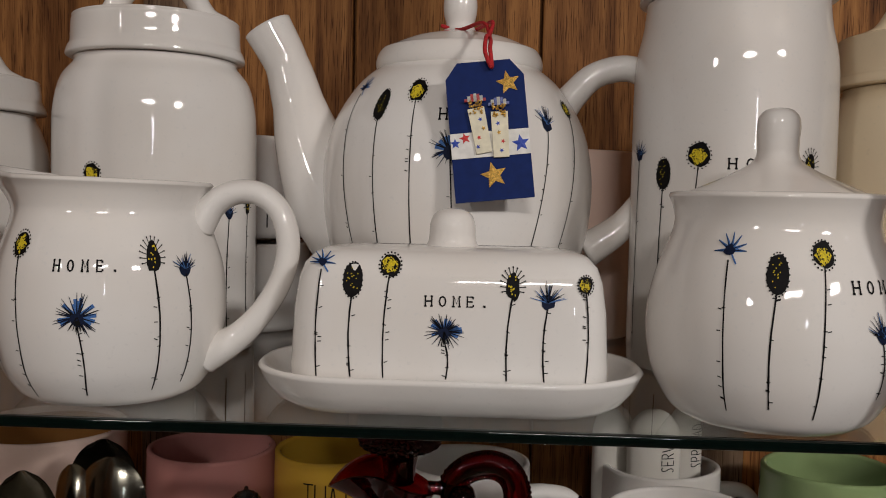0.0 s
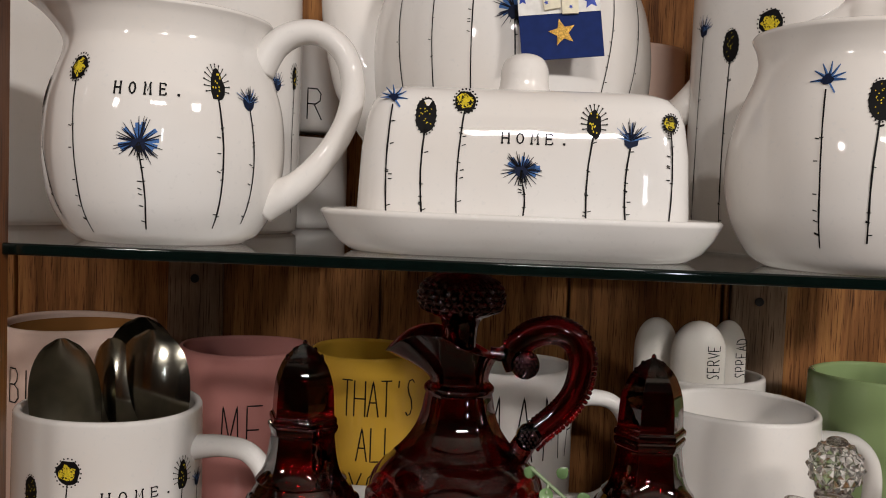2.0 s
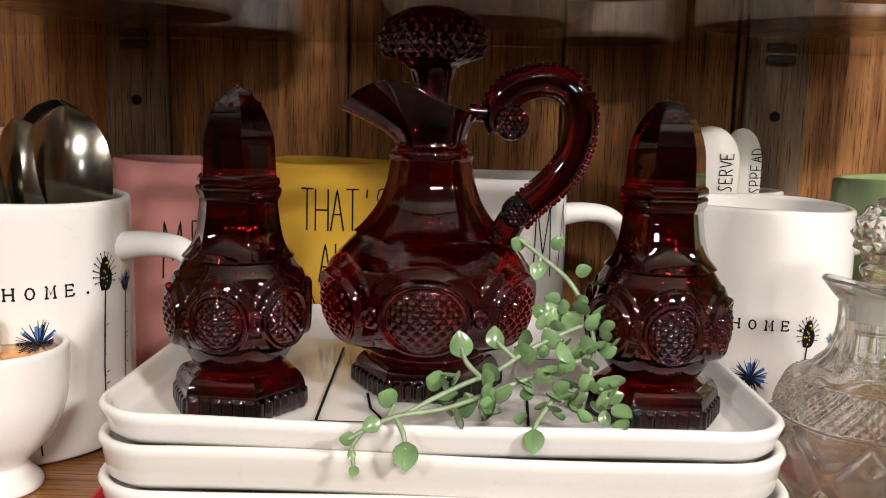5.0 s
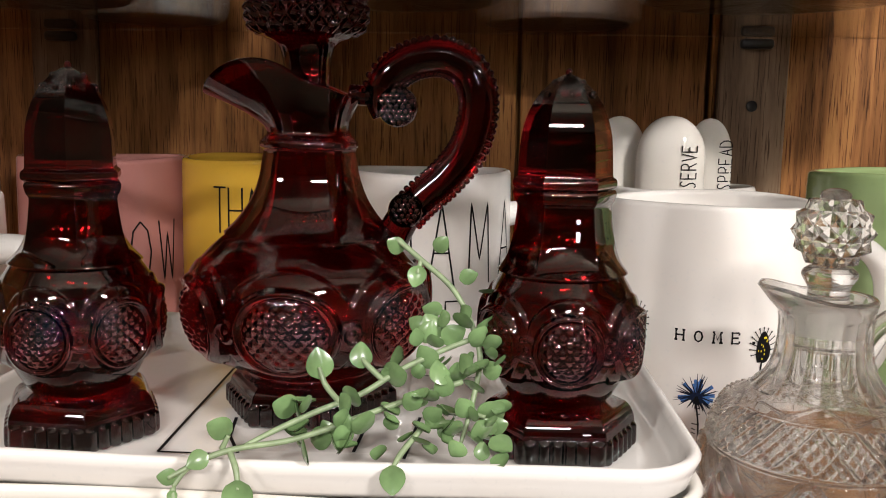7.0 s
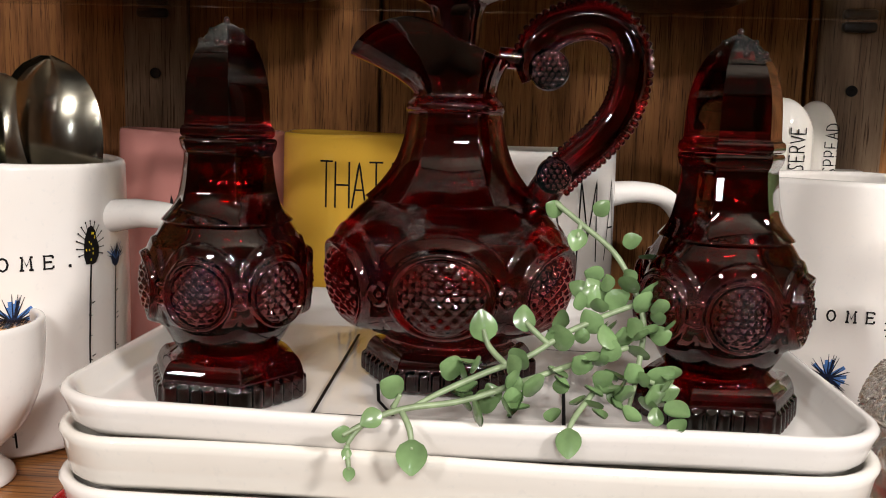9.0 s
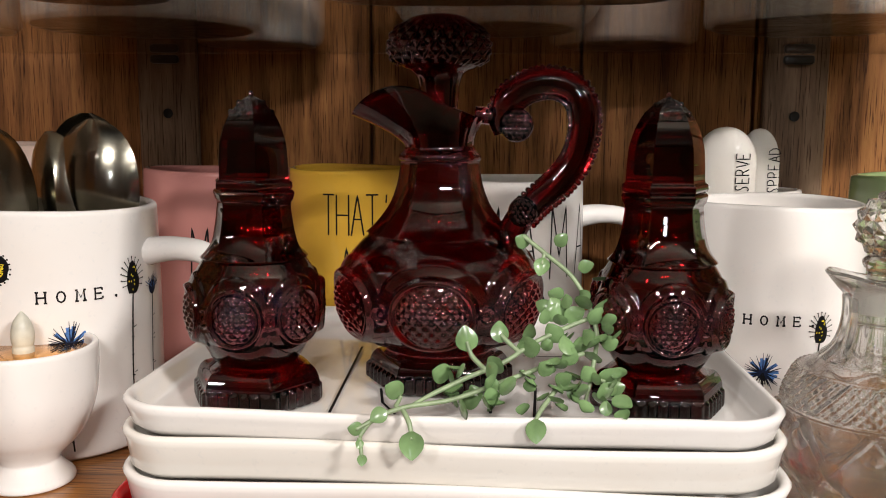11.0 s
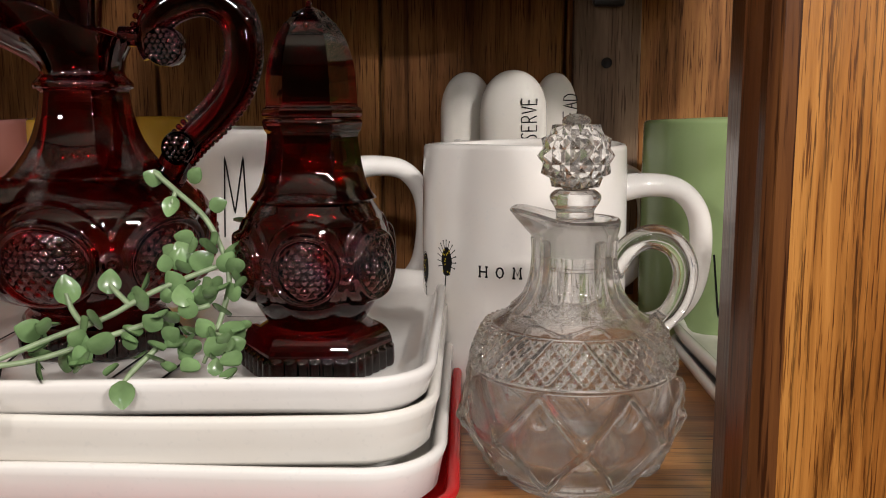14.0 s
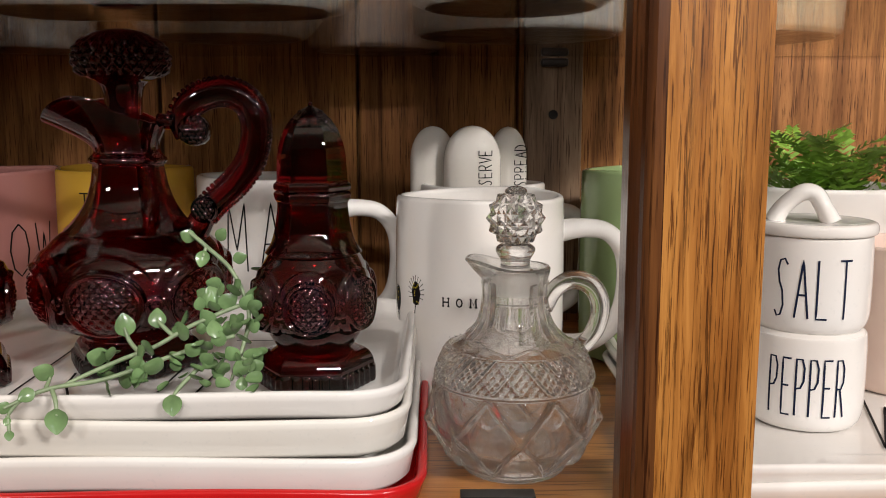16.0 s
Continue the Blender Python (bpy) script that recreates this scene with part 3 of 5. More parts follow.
def serving_plate(place, hx, hy, h, mat, label, r=0.024, seed=0):
    """Rounded square stoneware plate with a raised, slightly wavy rim."""
    ob = thing("serving_plate", place, label, "plate", "stacks of serving plates")
    ph = seed * 1.7
    t = 0.0042
    wave = lambda x, y: 0.0007 * math.sin(x * 34 + ph) + 0.0006 * math.sin(y * 29 + 2 * ph)  # noqa: E731
    secs = []
    for inset, z in ((0.014, 0), (0.009, 0.0003), (0.0055, 0.0015), (0.0028, 0.004), (0.001, h - 0.004), (0.0, h - 0.0015), (0.0008, h - 0.0003), (0.002, h), (0.0035, h - 0.0006), (0.0045, h - 0.0022), (0.0058, 0.0072), (0.0085, 0.0052), (0.014, 0.0045), (0.03, 0.0044)):
        secs.append((rounded_rect(hx - inset, hy - inset, max(r - inset, 0.006)), z))
    part("dish", loft(secs, wave=None if seed < 0 else lambda x, y: wave(x, y) * 0.9), mat, ob)
    return ob


def medallion(a, z, count, zc, half_u, half_v, radius, pitch):
    """Pressed-glass relief at angle a, height z: outward shift of ringed hobnail discs under scalloped arches, rosettes between."""
    step = 2 * math.pi / count
    d = (a + step / 2) % step - step / 2
    x, y = d * radius, z - zc
    q = math.hypot(x / half_u, y / half_v)
    if q < 0.88:  # hobnails in a diamond lattice on a nearly flat disc
        p, w = (x + y) / pitch, (x - y) / pitch
        return 0.0008 + 0.22 * pitch * abs(math.sin(math.pi * p) * math.sin(math.pi * w)) * min(1.0, (0.88 - q) * 6)
    if q < 1.14:
        return 0.0008 + 0.0017 * math.sin((q - 0.88) / 0.26 * math.pi)
    out = 0.0
    if q < 1.52:  # arch that frames the disc
        out = 0.0008 * min(1.0, (1.52 - q) / 0.07)
    g = step / 2 - abs(d)
    k = math.hypot(g * radius, y) / 0.0048
    if k < 1:
        out = max(out, 0.0016 * (0.6 + 0.4 * math.cos(k * 3 * math.pi)))
    return out


def hexed(a, r, amount, first=0.0):
    """Radius of a rounded hexagon at angle a; a flat side faces `first`."""
    d = (a - first + math.pi / 6) % (math.pi / 3) - math.pi / 6
    flat = r * math.cos(math.pi / 6) / math.cos(d)
    return r + (flat - r) * amount


def ruby_shaker(place, turn, cap_turn, label):
    ob = thing("ruby_shaker", place, label, "shaker", "ruby glass cruet set", turn)
    k = 9.8e-5
    prof = [(225, 1230), (232, 1215), (230, 1150), (222, 1118), (205, 1092), (165, 1062), (150, 1035), (160, 1018), (200, 995), (235, 965), (250, 930), (258, 880), (257, 830), (248, 770), (232, 720), (205, 672), (172, 620), (155, 560), (146, 500), (142, 455), (150, 438), (154, 425), (156, 412), (150, 402)]
    pts = [(r * k, (1230 - y) * k) for r, y in prof]
    fine = smooth_profile(pts, 16)

    def shape(a, r, z):
        y = 1230 - z / k
        if y > 1085:
            rr = hexed(a, r * 1.10, 0.95)
            if y > 1150:  # beaded foot
                rr += 0.0013 * abs(math.sin(a * 18)) * min(1.0, (y - 1150) / 12)
            return rr, z
        if y < 660:
            return hexed(a, r * 1.05, min(1.0, (660 - y) / 90) * 0.9), z
        near = max(0.0, 1 - abs(y - 850) / 200) ** 0.5
        lump = 0.0010 * math.cos(6 * a) * near
        return r + lump - 0.0006 + medallion(a, z, 6, (1230 - 868) * k, 0.0098, 0.0104, 0.0252, 0.0040), z

    bottom = [(0, 0.004), (0.014, 0.004), (0.019, 0.0)]
    body = lathe(bottom + fine[1:] + [(0.0125, fine[-1][1])], 420, shape)
    # hollow inside
    inner = [(0, 0.012), (0.012, 0.0125), (0.0195, 0.022), (0.0222, 0.034), (0.0205, 0.05), (0.014, 0.062), (0.0115, 0.072), (0.0118, 0.0795), (0, 0.0796)]
    lathe(smooth_profile(inner, 3), 48, bm=body)
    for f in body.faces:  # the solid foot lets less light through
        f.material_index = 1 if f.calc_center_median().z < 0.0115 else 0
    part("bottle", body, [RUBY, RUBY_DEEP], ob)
    cap_prof = [(150, 400), (158, 392), (159, 378), (155, 368), (146, 360), (144, 330), (142, 290), (138, 240), (128, 195), (112, 150), (92, 115), (66, 85), (36, 60), (10, 47), (0, 44)]
    cap = smooth_profile([(r * k, (1230 - y) * k) for r, y in cap_prof], 4)
    cap[-1] = (0.0, cap[-1][1])
    z0 = (1230 - 398) * k + 0.0002
    wide = 1.03  # corner radius of the six sided cap
    bm = bmesh.new()
    hollow = smooth_profile([(0.0100, z0 + 0.006), (0.0098, 0.0960), (0.0085, 0.1020), (0.0050, 0.1060), (0, 0.1070)], 4)
    hollow[-1] = (0.0, 0.1070)
    for line in ([(0, z0)] + cap, [(0, z0 + 0.006)] + hollow):
        lathe([(r * wide, z) for r, z in line], 6, bm=bm)
    bmesh.ops.rotate(bm, verts=bm.verts, cent=(0, 0, 0), matrix=Matrix.Rotation(radians(30 + cap_turn), 3, "Z"))
    for e in bm.edges:  # crisp edges between the six sides
        p, q = (v.co for v in e.verts)
        if abs(math.atan2(p.x, p.y) - math.atan2(q.x, q.y)) < 0.01 and min(p.xy.length, q.xy.length) > 1e-5:
            e.smooth = False
    cap_ob = part("cap", bm, RUBY_MID, ob, "six sided ruby glass cap")
    dots = bmesh.new()
    for ring, (rr, zz, m) in enumerate(((0.0078, 0.1096, 12), (0.0046, 0.1130, 8))):
        for i in range(m):
            a = 2 * math.pi * (i + 0.5 * ring) / m
            ball(dots, (rr * math.sin(a), -rr * math.cos(a), zz), 0.0010, 10, 6, (1, 1, 1.5))
    ball(dots, (0, 0, 0.1164), 0.0011, 10, 6, (1, 1, 1.3))
    tagged(part("cap_studs", dots, RUBY_MID, cap_ob), kind="stuff")
    return ob


def ruby_cruet(place):
    ob = thing("ruby_cruet", place, "dark ruby pressed glass cruet with beaded handle and stopper", "cruet", "ruby glass cruet set")
    k = 2.23e-4
    prof = [(118, 706), (122, 700), (120, 668), (110, 652), (98, 644), (104, 634), (135, 622), (165, 604), (182, 575), (189, 545), (188, 512), (178, 478), (152, 446), (118, 415), (92, 380), (78, 345), (72, 315), (70, 300), (75, 294), (75, 287), (70, 281), (64, 274), (63, 262), (66, 245), (72, 228), (80, 212)]
    fine = smooth_profile([(r * k, (706 - y) * k) for r, y in prof], 18)
    z_ring, z_lip = (706 - 274) * k, (706 - 212) * k

    def shape(a, r, z):
        y = 706 - z / k
        if y > 650:
            rr = hexed(a, r * 1.08, 0.95)
            return rr + (0.0015 * abs(math.sin(a * 21)) * min(1.0, (y - 672) / 6) if y > 672 else 0), z
        if z > z_ring:
            t = min(1.0, (z - z_ring) / (z_lip - z_ring))
            w = max(0.0, -math.sin(a)) ** 1.8  # towards the spout
            b = max(0.0, -math.sin(a))
            return r + t**1.4 * w * 0.0180, z + t * (0.0040 - 0.0065 * math.sin(a) + 0.0022 * math.sin(math.pi * b) - 0.0115 * b**7)
        near = max(0.0, 1 - abs(y - 540) / 130) ** 0.5
        if y > 640 or y < 430:
            return (hexed(a, r * 1.03, 0.6) if y < 430 and y > 296 else r), z
        return r + 0.0016 * math.cos(6 * a) * near - 0.0006 + medallion(a, z, 6, (706 - 552) * k, 0.0162, 0.0140, 0.0415, 0.0046), z

    lipr = 80 * k
    body = lathe([(0, 0.004), (0.017, 0.004), (0.022, 0.0005)] + fine + [(lipr - 0.001, z_lip + 0.0006), (lipr - 0.0028, z_lip)], 480, shape)
    inner_top = [(0.0135, z_lip - 0.004), (0.0125, z_ring + 0.002), (0.0135, z_ring - 0.006), (0.017, 0.066), (0.030, 0.054), (0.0375, 0.042), (0.0375, 0.030), (0.028, 0.0185), (0.012, 0.0165), (0, 0.0165)]
    inner = smooth_profile([(lipr - 0.0028, z_lip)] + inner_top, 4)
    lathe(inner, 480, lambda a, r, z: shape(a, r, z) if z > z_ring else (r, z), bm=body)
    bmesh.ops.remove_doubles(body, verts=body.verts, dist=0.00002)
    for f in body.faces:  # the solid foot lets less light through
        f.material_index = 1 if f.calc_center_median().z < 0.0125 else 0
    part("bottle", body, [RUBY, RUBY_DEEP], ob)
    # stopper: round knob with faceted diamonds on a plug
    sp = [(0, 206), (30, 206), (35, 190), (38, 160), (46, 140), (64, 132), (80, 120), (87, 102), (86, 84), (76, 62), (56, 46), (30, 38), (0, 36)]
    fine = smooth_profile([(r * k, (706 - y) * k) for r, y in sp], 12)
    fine[-1] = (0.0, fine[-1][1])

    def facets(a, r, z):
        y = 706 - z / k
        if y > 128:
            return r, z
        t = (118 - y) / 15.0
        fade = max(0.0, min(1.0, (y - 50) / 14, r / 0.008))
        return r + 0.0021 * abs(math.sin((a * 22 + t * math.pi) / 2) * math.sin((a * 22 - t * math.pi) / 2)) * fade, z

    bm = lathe(fine, 330, facets)
    bmesh.ops.transform(bm, matrix=Matrix.Translation((-0.0005, 0, 0)), verts=bm.verts)
    part("stopper", bm, RUBY_DEEP, ob, "round ruby glass stopper cut in diamonds")
    path = [(120, 244), (112, 220), (122, 190), (154, 165), (200, 156), (238, 171), (257, 203), (259, 245), (245, 295), (212, 338), (176, 370), (148, 400), (128, 436)]
    pts = [(px * k, 0, (706 - y) * k) for px, y in path]
    bm = tube(pts, [0.0052, 0.0056, 0.0062, 0.0066, 0.0066, 0.0066, 0.0066, 0.0066, 0.0062, 0.006, 0.0058, 0.0058, 0.006], 20, flat=0.85)
    part("handle", bm, RUBY_MID, ob)
    beads = bmesh.new()
    line = curve_points(pts[1:-1], 24)
    gone = 0.0
    for p, q in zip(line, line[1:]):
        gone += (q - p).length
        if gone < 0.0018:
            continue
        gone = 0.0
        d = (q - p).normalized()
        across = Vector((-d.z, 0, d.x))
        for s in (-1, 1):
            ball(beads, p + across * s * 0.0060 + Vector((0, -0.0030, 0)), 0.00112, 12, 8)
    tagged(part("beading", beads, RUBY, ob), kind="stuff")
    for cx, cy, r in ((138, 232, 0.0068), (152, 388, 0.0060)):
        knob, studs = bmesh.new(), bmesh.new()
        m = pose(cx * k, -0.002, (706 - cy) * k, 90)
        b2 = lathe([(0, -0.005), (r * 0.9, -0.005), (r, -0.003), (r, 0.003), (r * 0.9, 0.0046), (r * 0.5, 0.0052), (0, 0.0054)], 28)
        bmesh.ops.transform(b2, matrix=m, verts=b2.verts)
        me = bpy.data.meshes.new("tmp")
        b2.to_mesh(me)
        b2.free()
        knob.from_mesh(me)
        bpy.data.meshes.remove(me)
        for i in range(-3, 4):
            for j in range(-3, 4):
                dx, dz = (i + 0.5 * (j % 2)) * 0.0020, j * 0.0017
                if math.hypot(dx, dz) < r * 0.85:
                    ball(studs, (cx * k + dx, -0.0071, (706 - cy) * k + dz), 0.00125, 12, 8, (1, 0.7, 1))
        knob_ob = part("handle_knob", knob, RUBY_DEEP, ob, "studded round end of the handle")
        tagged(part("knob_studs", studs, RUBY, knob_ob), kind="stuff")
    part("neck_bridge", tube([(0.014, 0, (706 - 214) * k), (0.024, 0, (706 - 218) * k), (0.030, 0, (706 - 228) * k)], 0.0035, 12), RUBY, ob)
    return ob


def crystal_cruet(place):
    ob = thing("clear_cruet", place, "clear pressed glass cruet with faceted ball stopper and handle", "cruet")
    # body of revolution, heights from the shelf
    outer = [(0.0205, 0.0), (0.0225, 0.0008), (0.0235, 0.003), (0.0260, 0.0055), (0.0315, 0.0120), (0.0352, 0.0185), (0.0366, 0.0255), (0.0362, 0.033), (0.0348, 0.0395), (0.0340, 0.0408), (0.0340, 0.0415), (0.0328, 0.0465), (0.0300, 0.0530), (0.0282, 0.0555), (0.0272, 0.0560), (0.0225, 0.0590), (0.0172, 0.0640), (0.0146, 0.0700), (0.0136, 0.0770), (0.0138, 0.0830), (0.0148, 0.0870), (0.0152, 0.0895)]
    fine = smooth_profile(outer, 12)
    z_lip = 0.0895

    def shape(a, r, z):
        if 0.004 < z < 0.0400:  # lower body: crossed ridges with thumbprints between
            n = 8
            t = (z - 0.004) / 0.036
            u = a * n / (2 * math.pi)
            d1, d2 = (u + t + 0.5) % 1.0, (u - t + 0.5) % 1.0
            ridge = max(0.0, 1 - min(d1, 1 - d1) / 0.065) + max(0.0, 1 - min(d2, 1 - d2) / 0.065)
            rr = r + 0.0025 * min(1.1, ridge) - 0.0011
            for tv, sh in ((0.84, 0.0), (0.48, 0.5), (0.14, 0.0)):
                du = ((u + sh) % 1.0 - 0.5) * 2 * math.pi * r / n
                dv = (t - tv) * 0.036
                q = math.hypot(du / 0.0052, dv / 0.0062)
                if q < 1:
                    rr += 0.0018 * (1 - q * q)
            return rr, z
        if 0.0418 < z < 0.0552:  # diamond band
            t = (z - 0.0418) / 0.0134
            n = 18
            p, s = a * n / 2 + t * math.pi * 1.0, a * n / 2 - t * math.pi * 1.0
            groove = abs(math.sin(p)) < 0.2 or abs(math.sin(s)) < 0.2
            return r + 0.0013 * abs(math.sin(3 * p) * math.sin(3 * s)) + (-0.0010 if groove else 0.0005), z
        if 0.060 < z < 0.084:  # fluted neck
            return r + 0.0008 * abs(math.sin(a * 9)), z
        if z >= 0.084:
            t = min(1.0, (z - 0.084) / (z_lip - 0.084))
            w = max(0.0, -math.sin(a)) ** 2.0
            return r + t * w * 0.0066, z + t * (0.0050 * w - 0.0014 * w**6)
        return r, z

    body = lathe([(0, 0.003), (0.017, 0.003), (0.0195, 0.0004)] + fine + [(0.0145, 0.0905), (0.0132, 0.0902)], 400, shape)
    inner = smooth_profile([(0.0132, 0.0902), (0.0116, 0.0865), (0.0106, 0.081), (0.0106, 0.075), (0.0122, 0.068), (0.017, 0.0605), (0.0258, 0.0515), (0.0305, 0.0415), (0.0312, 0.030), (0.0270, 0.016), (0.017, 0.0095), (0, 0.0085)], 4)
    lathe(inner, 400, lambda a, r, z: shape(a, r, z) if z > 0.0868 else (r, z), bm=body)
    bmesh.ops.remove_doubles(body, verts=body.verts, dist=0.00002)
    part("bottle", body, CRYSTAL, ob)
    pts = [(0.0128, 0, 0.0715), (0.0175, 0, 0.0800), (0.0250, 0, 0.0840), (0.0330, 0, 0.0815), (0.0372, 0, 0.0735), (0.0360, 0, 0.0640), (0.0318, 0, 0.0570), (0.0272, 0, 0.0530)]
    part("handle", tube(pts, [0.0038, 0.0040, 0.0042, 0.0043, 0.0043, 0.0042, 0.0040, 0.0043], 12, flat=0.9), CRYSTAL, ob)
    # stopper: neck plug, waist, pyramid-cut ball
    plug = smooth_profile([(0.0092, 0.0735), (0.0096, 0.0745), (0.0108, 0.0870), (0.0100, 0.0880), (0.0068, 0.0890), (0.0064, 0.0905), (0.0064, 0.0930), (0.0084, 0.0965), (0.0082, 0.0985), (0.0062, 0.1000)], 3)
    plug = [(0, 0.0735)] + plug + [(0, 0.1000)]
    bm = lathe(plug, 40)
    for f in bm.faces:  # only the part that sits in the neck is ground
        f.material_index = 1 if 0.0775 < f.calc_center_median().z < 0.0885 else 0
    part("stopper_plug", bm, [CRYSTAL, FROSTED], ob, "stopper plug with a ground frosted taper")
    bm = bmesh.new()
    c, R = Vector((0, 0, 0.1110)), 0.0114
    rows, cols = 7, 14
    ring = lambda i, j, r: c + Vector((r * math.sin(math.pi * i / rows) * math.sin(2 * math.pi * j / cols), -r * math.sin(math.pi * i / rows) * math.cos(2 * math.pi * j / cols), r * math.cos(math.pi * i / rows)))  # noqa: E731
    for i in range(rows):
        for j in range(cols):
            quad = [ring(i, j, R), ring(i, j + 1, R), ring(i + 1, j + 1, R), ring(i + 1, j, R)]
            mid = sum(quad, Vector()) / 4
            tip = bm.verts.new(c + (mid - c).normalized() * R * 1.13)
            vs = [bm.verts.new(q) for q in quad]
            for p in range(4):
                if (quad[p] - quad[(p + 1) % 4]).length > 1e-6:
                    bm.faces.new((vs[p], vs[(p + 1) % 4], tip))
    bmesh.ops.remove_doubles(bm, verts=bm.verts, dist=0.00001)
    ball(bm, c + Vector((0, 0, R * 1.0)), 0.0048, 12, 8, (1, 1, 0.5))
    part("stopper_ball", bm, CRYSTAL, ob, "pyramid cut glass ball", smooth=False)
    return ob


def lidded_canister(place, r, h, mat, label, lid_h=0.028, neck=0.82, lid_r=0.86, arch_turn=0, knob=True, group="canisters on the glass shelf"):
    """Stoneware canister: straight body, rounded shoulder, overhanging lid with an arched grip."""
    ob = thing("canister", place, label, "canister", group)
    outer = smooth_profile([(r * 0.93, 0), (r * 0.97, 0.0015), (r, 0.008), (r, h * 0.35), (r, h * 0.72), (r * 0.985, h * 0.84), (r * 0.92, h * 0.93), (r * neck, h * 0.985), (r * neck, h)], 5)
    part("body", lathe([(0, 0)] + outer + [(r * neck - 0.004, h), (r * neck - 0.004, h - 0.03), (0, h - 0.03)], 84), mat, ob)
    lr = r * lid_r
    lid = smooth_profile([(lr * 0.9, 0), (lr, 0.0004), (lr + 0.0008, 0.002), (lr * 0.995, 0.0055), (lr * 0.965, 0.009), (lr * 0.955, lid_h * 0.75), (lr * 0.945, lid_h * 0.9), (lr * 0.9, lid_h), (lr * 0.5, lid_h + 0.0012), (0, lid_h + 0.002)], 4)
    lid[-1] = (0, lid_h + 0.002)
    bm = lathe([(0, 0)] + lid, 84)
    bmesh.ops.transform(bm, matrix=Matrix.Translation((0, 0, h + 0.0006)), verts=bm.verts)
    lid_ob = part("lid", bm, mat, ob)
    if knob:
        a = radians(arch_turn)
        z = h + lid_h
        pts = [(-0.042, z - 0.001), (-0.030, z + 0.003), (-0.021, z + 0.016), (-0.010, z + 0.025), (0.0, z + 0.027), (0.010, z + 0.025), (0.021, z + 0.016), (0.030, z + 0.003), (0.042, z - 0.001)]
        part("grip", tube([(q * math.cos(a), q * math.sin(a), zz) for q, zz in pts], [0.004, 0.0068, 0.0066, 0.0062, 0.006, 0.0062, 0.0066, 0.0068, 0.004], 14, flat=1.2, side=(-math.sin(a), math.cos(a), 0)), mat, lid_ob)
    return ob, outer


def printed_flowers(ob, outer, items, turn=0.0):
    surfs = surfs_of(outer, turn)
    for i, (kind, u, v, fu, fv, size) in enumerate(items):
        flower(ob, surfs, kind, u, v, (fu, fv), size, seed=i * 7 + len(items))

# ---- upper shelf ----
# cream pitcher
PX, PY = -0.1738, 0.409
pitcher = thing("pitcher", (PX, PY, ZG), "white glazed pitcher printed with flowers and HOME", "pitcher")
p_outer = smooth_profile([(0.033, 0), (0.036, 0.001), (0.0415, 0.005), (0.0480, 0.016), (0.0515, 0.032), (0.0520, 0.046), (0.0503, 0.061), (0.0460, 0.075), (0.0425, 0.084), (0.0422, 0.089), (0.0437, 0.095), (0.0457, 0.0985)], 6)


def spouted(a, r, z):
    t = max(0.0, (z - 0.078) / 0.0205)
    w = max(0.0, -math.sin(a)) ** 8
    return r + t**1.6 * w * 0.016, z + t * (w * 0.0045 - 0.001 * math.sin(a))


part("body", lathe(wall_profile(p_outer, 0.0042), 96, spouted), WHITE, pitcher)
part("handle", tube([(0.0410, 0, 0.078), (0.0475, 0, 0.0885), (0.0570, 0, 0.0945), (0.0690, 0, 0.0945), (0.0790, 0, 0.0865), (0.0832, 0, 0.072), (0.0805, 0, 0.056), (0.0715, 0, 0.040), (0.0590, 0, 0.027), (0.0440, 0, 0.0185)], [0.007, 0.0062, 0.0058, 0.0055, 0.0054, 0.0054, 0.0054, 0.0056, 0.0066, 0.009], 16, flat=1.3), WHITE, pitcher)
printed_flowers(pitcher, p_outer, [
    ("yellow", -0.0241, 0.0714, -0.0208, 0.0050, 1.05), ("cone", -0.0526, 0.0628, -0.0396, 0.0120, 1.00), ("corn", 0.0070, 0.0417, 0.0087, 0.0071, 1.50), ("bud", 0.0382, 0.0664, 0.0403, 0.0079, 1.15), ("dark_corn", 0.0538, 0.0630, 0.0561, 0.0099, 1.10)])
lettering(pitcher, "HOME.", on_lathe(p_outer), 0.0096, 0.0607, 0.0054, 0.0030, 0.0031, 0.0007, serif=True)

# butter dish
BX, BY = -0.0145, 0.4137
butter = thing("butter_dish", (BX, BY, ZG), "white glazed covered butter dish printed with flowers and HOME", "butter dish")
secs = []
for inset, z in ((0.020, 0), (0.014, 0.0006), (0.0085, 0.004), (0.0035, 0.010), (0.0006, 0.0158), (0.0, 0.0172), (0.0012, 0.0185), (0.003, 0.0182), (0.0045, 0.0165), (0.009, 0.010), (0.013, 0.0072), (0.03, 0.0065)):
    secs.append((rounded_rect(0.0885 - inset, 0.0510 - inset, max(0.046 - inset, 0.008), 12), z))
part("tray", loft(secs), WHITE, butter)
secs = []
for inset, z in ((0.0, 0.0085), (0.0, 0.020), (0.0012, 0.045), (0.0030, 0.058), (0.0052, 0.0645), (0.0092, 0.0690), (0.0145, 0.0712), (0.024, 0.0722), (0.032, 0.0725)):
    secs.append((rounded_rect(0.0705 - inset, 0.0365 - inset, max(0.016 - inset * 0.3, 0.003), 10), z))
cover = part("cover", loft(secs), WHITE, butter)
part("knob", lathe(smooth_profile([(0.013, 0.0715), (0.0115, 0.0735), (0.0108, 0.077), (0.0105, 0.0825), (0.0085, 0.087), (0.0045, 0.0893), (0, 0.0897)], 5), 40), WHITE, cover)


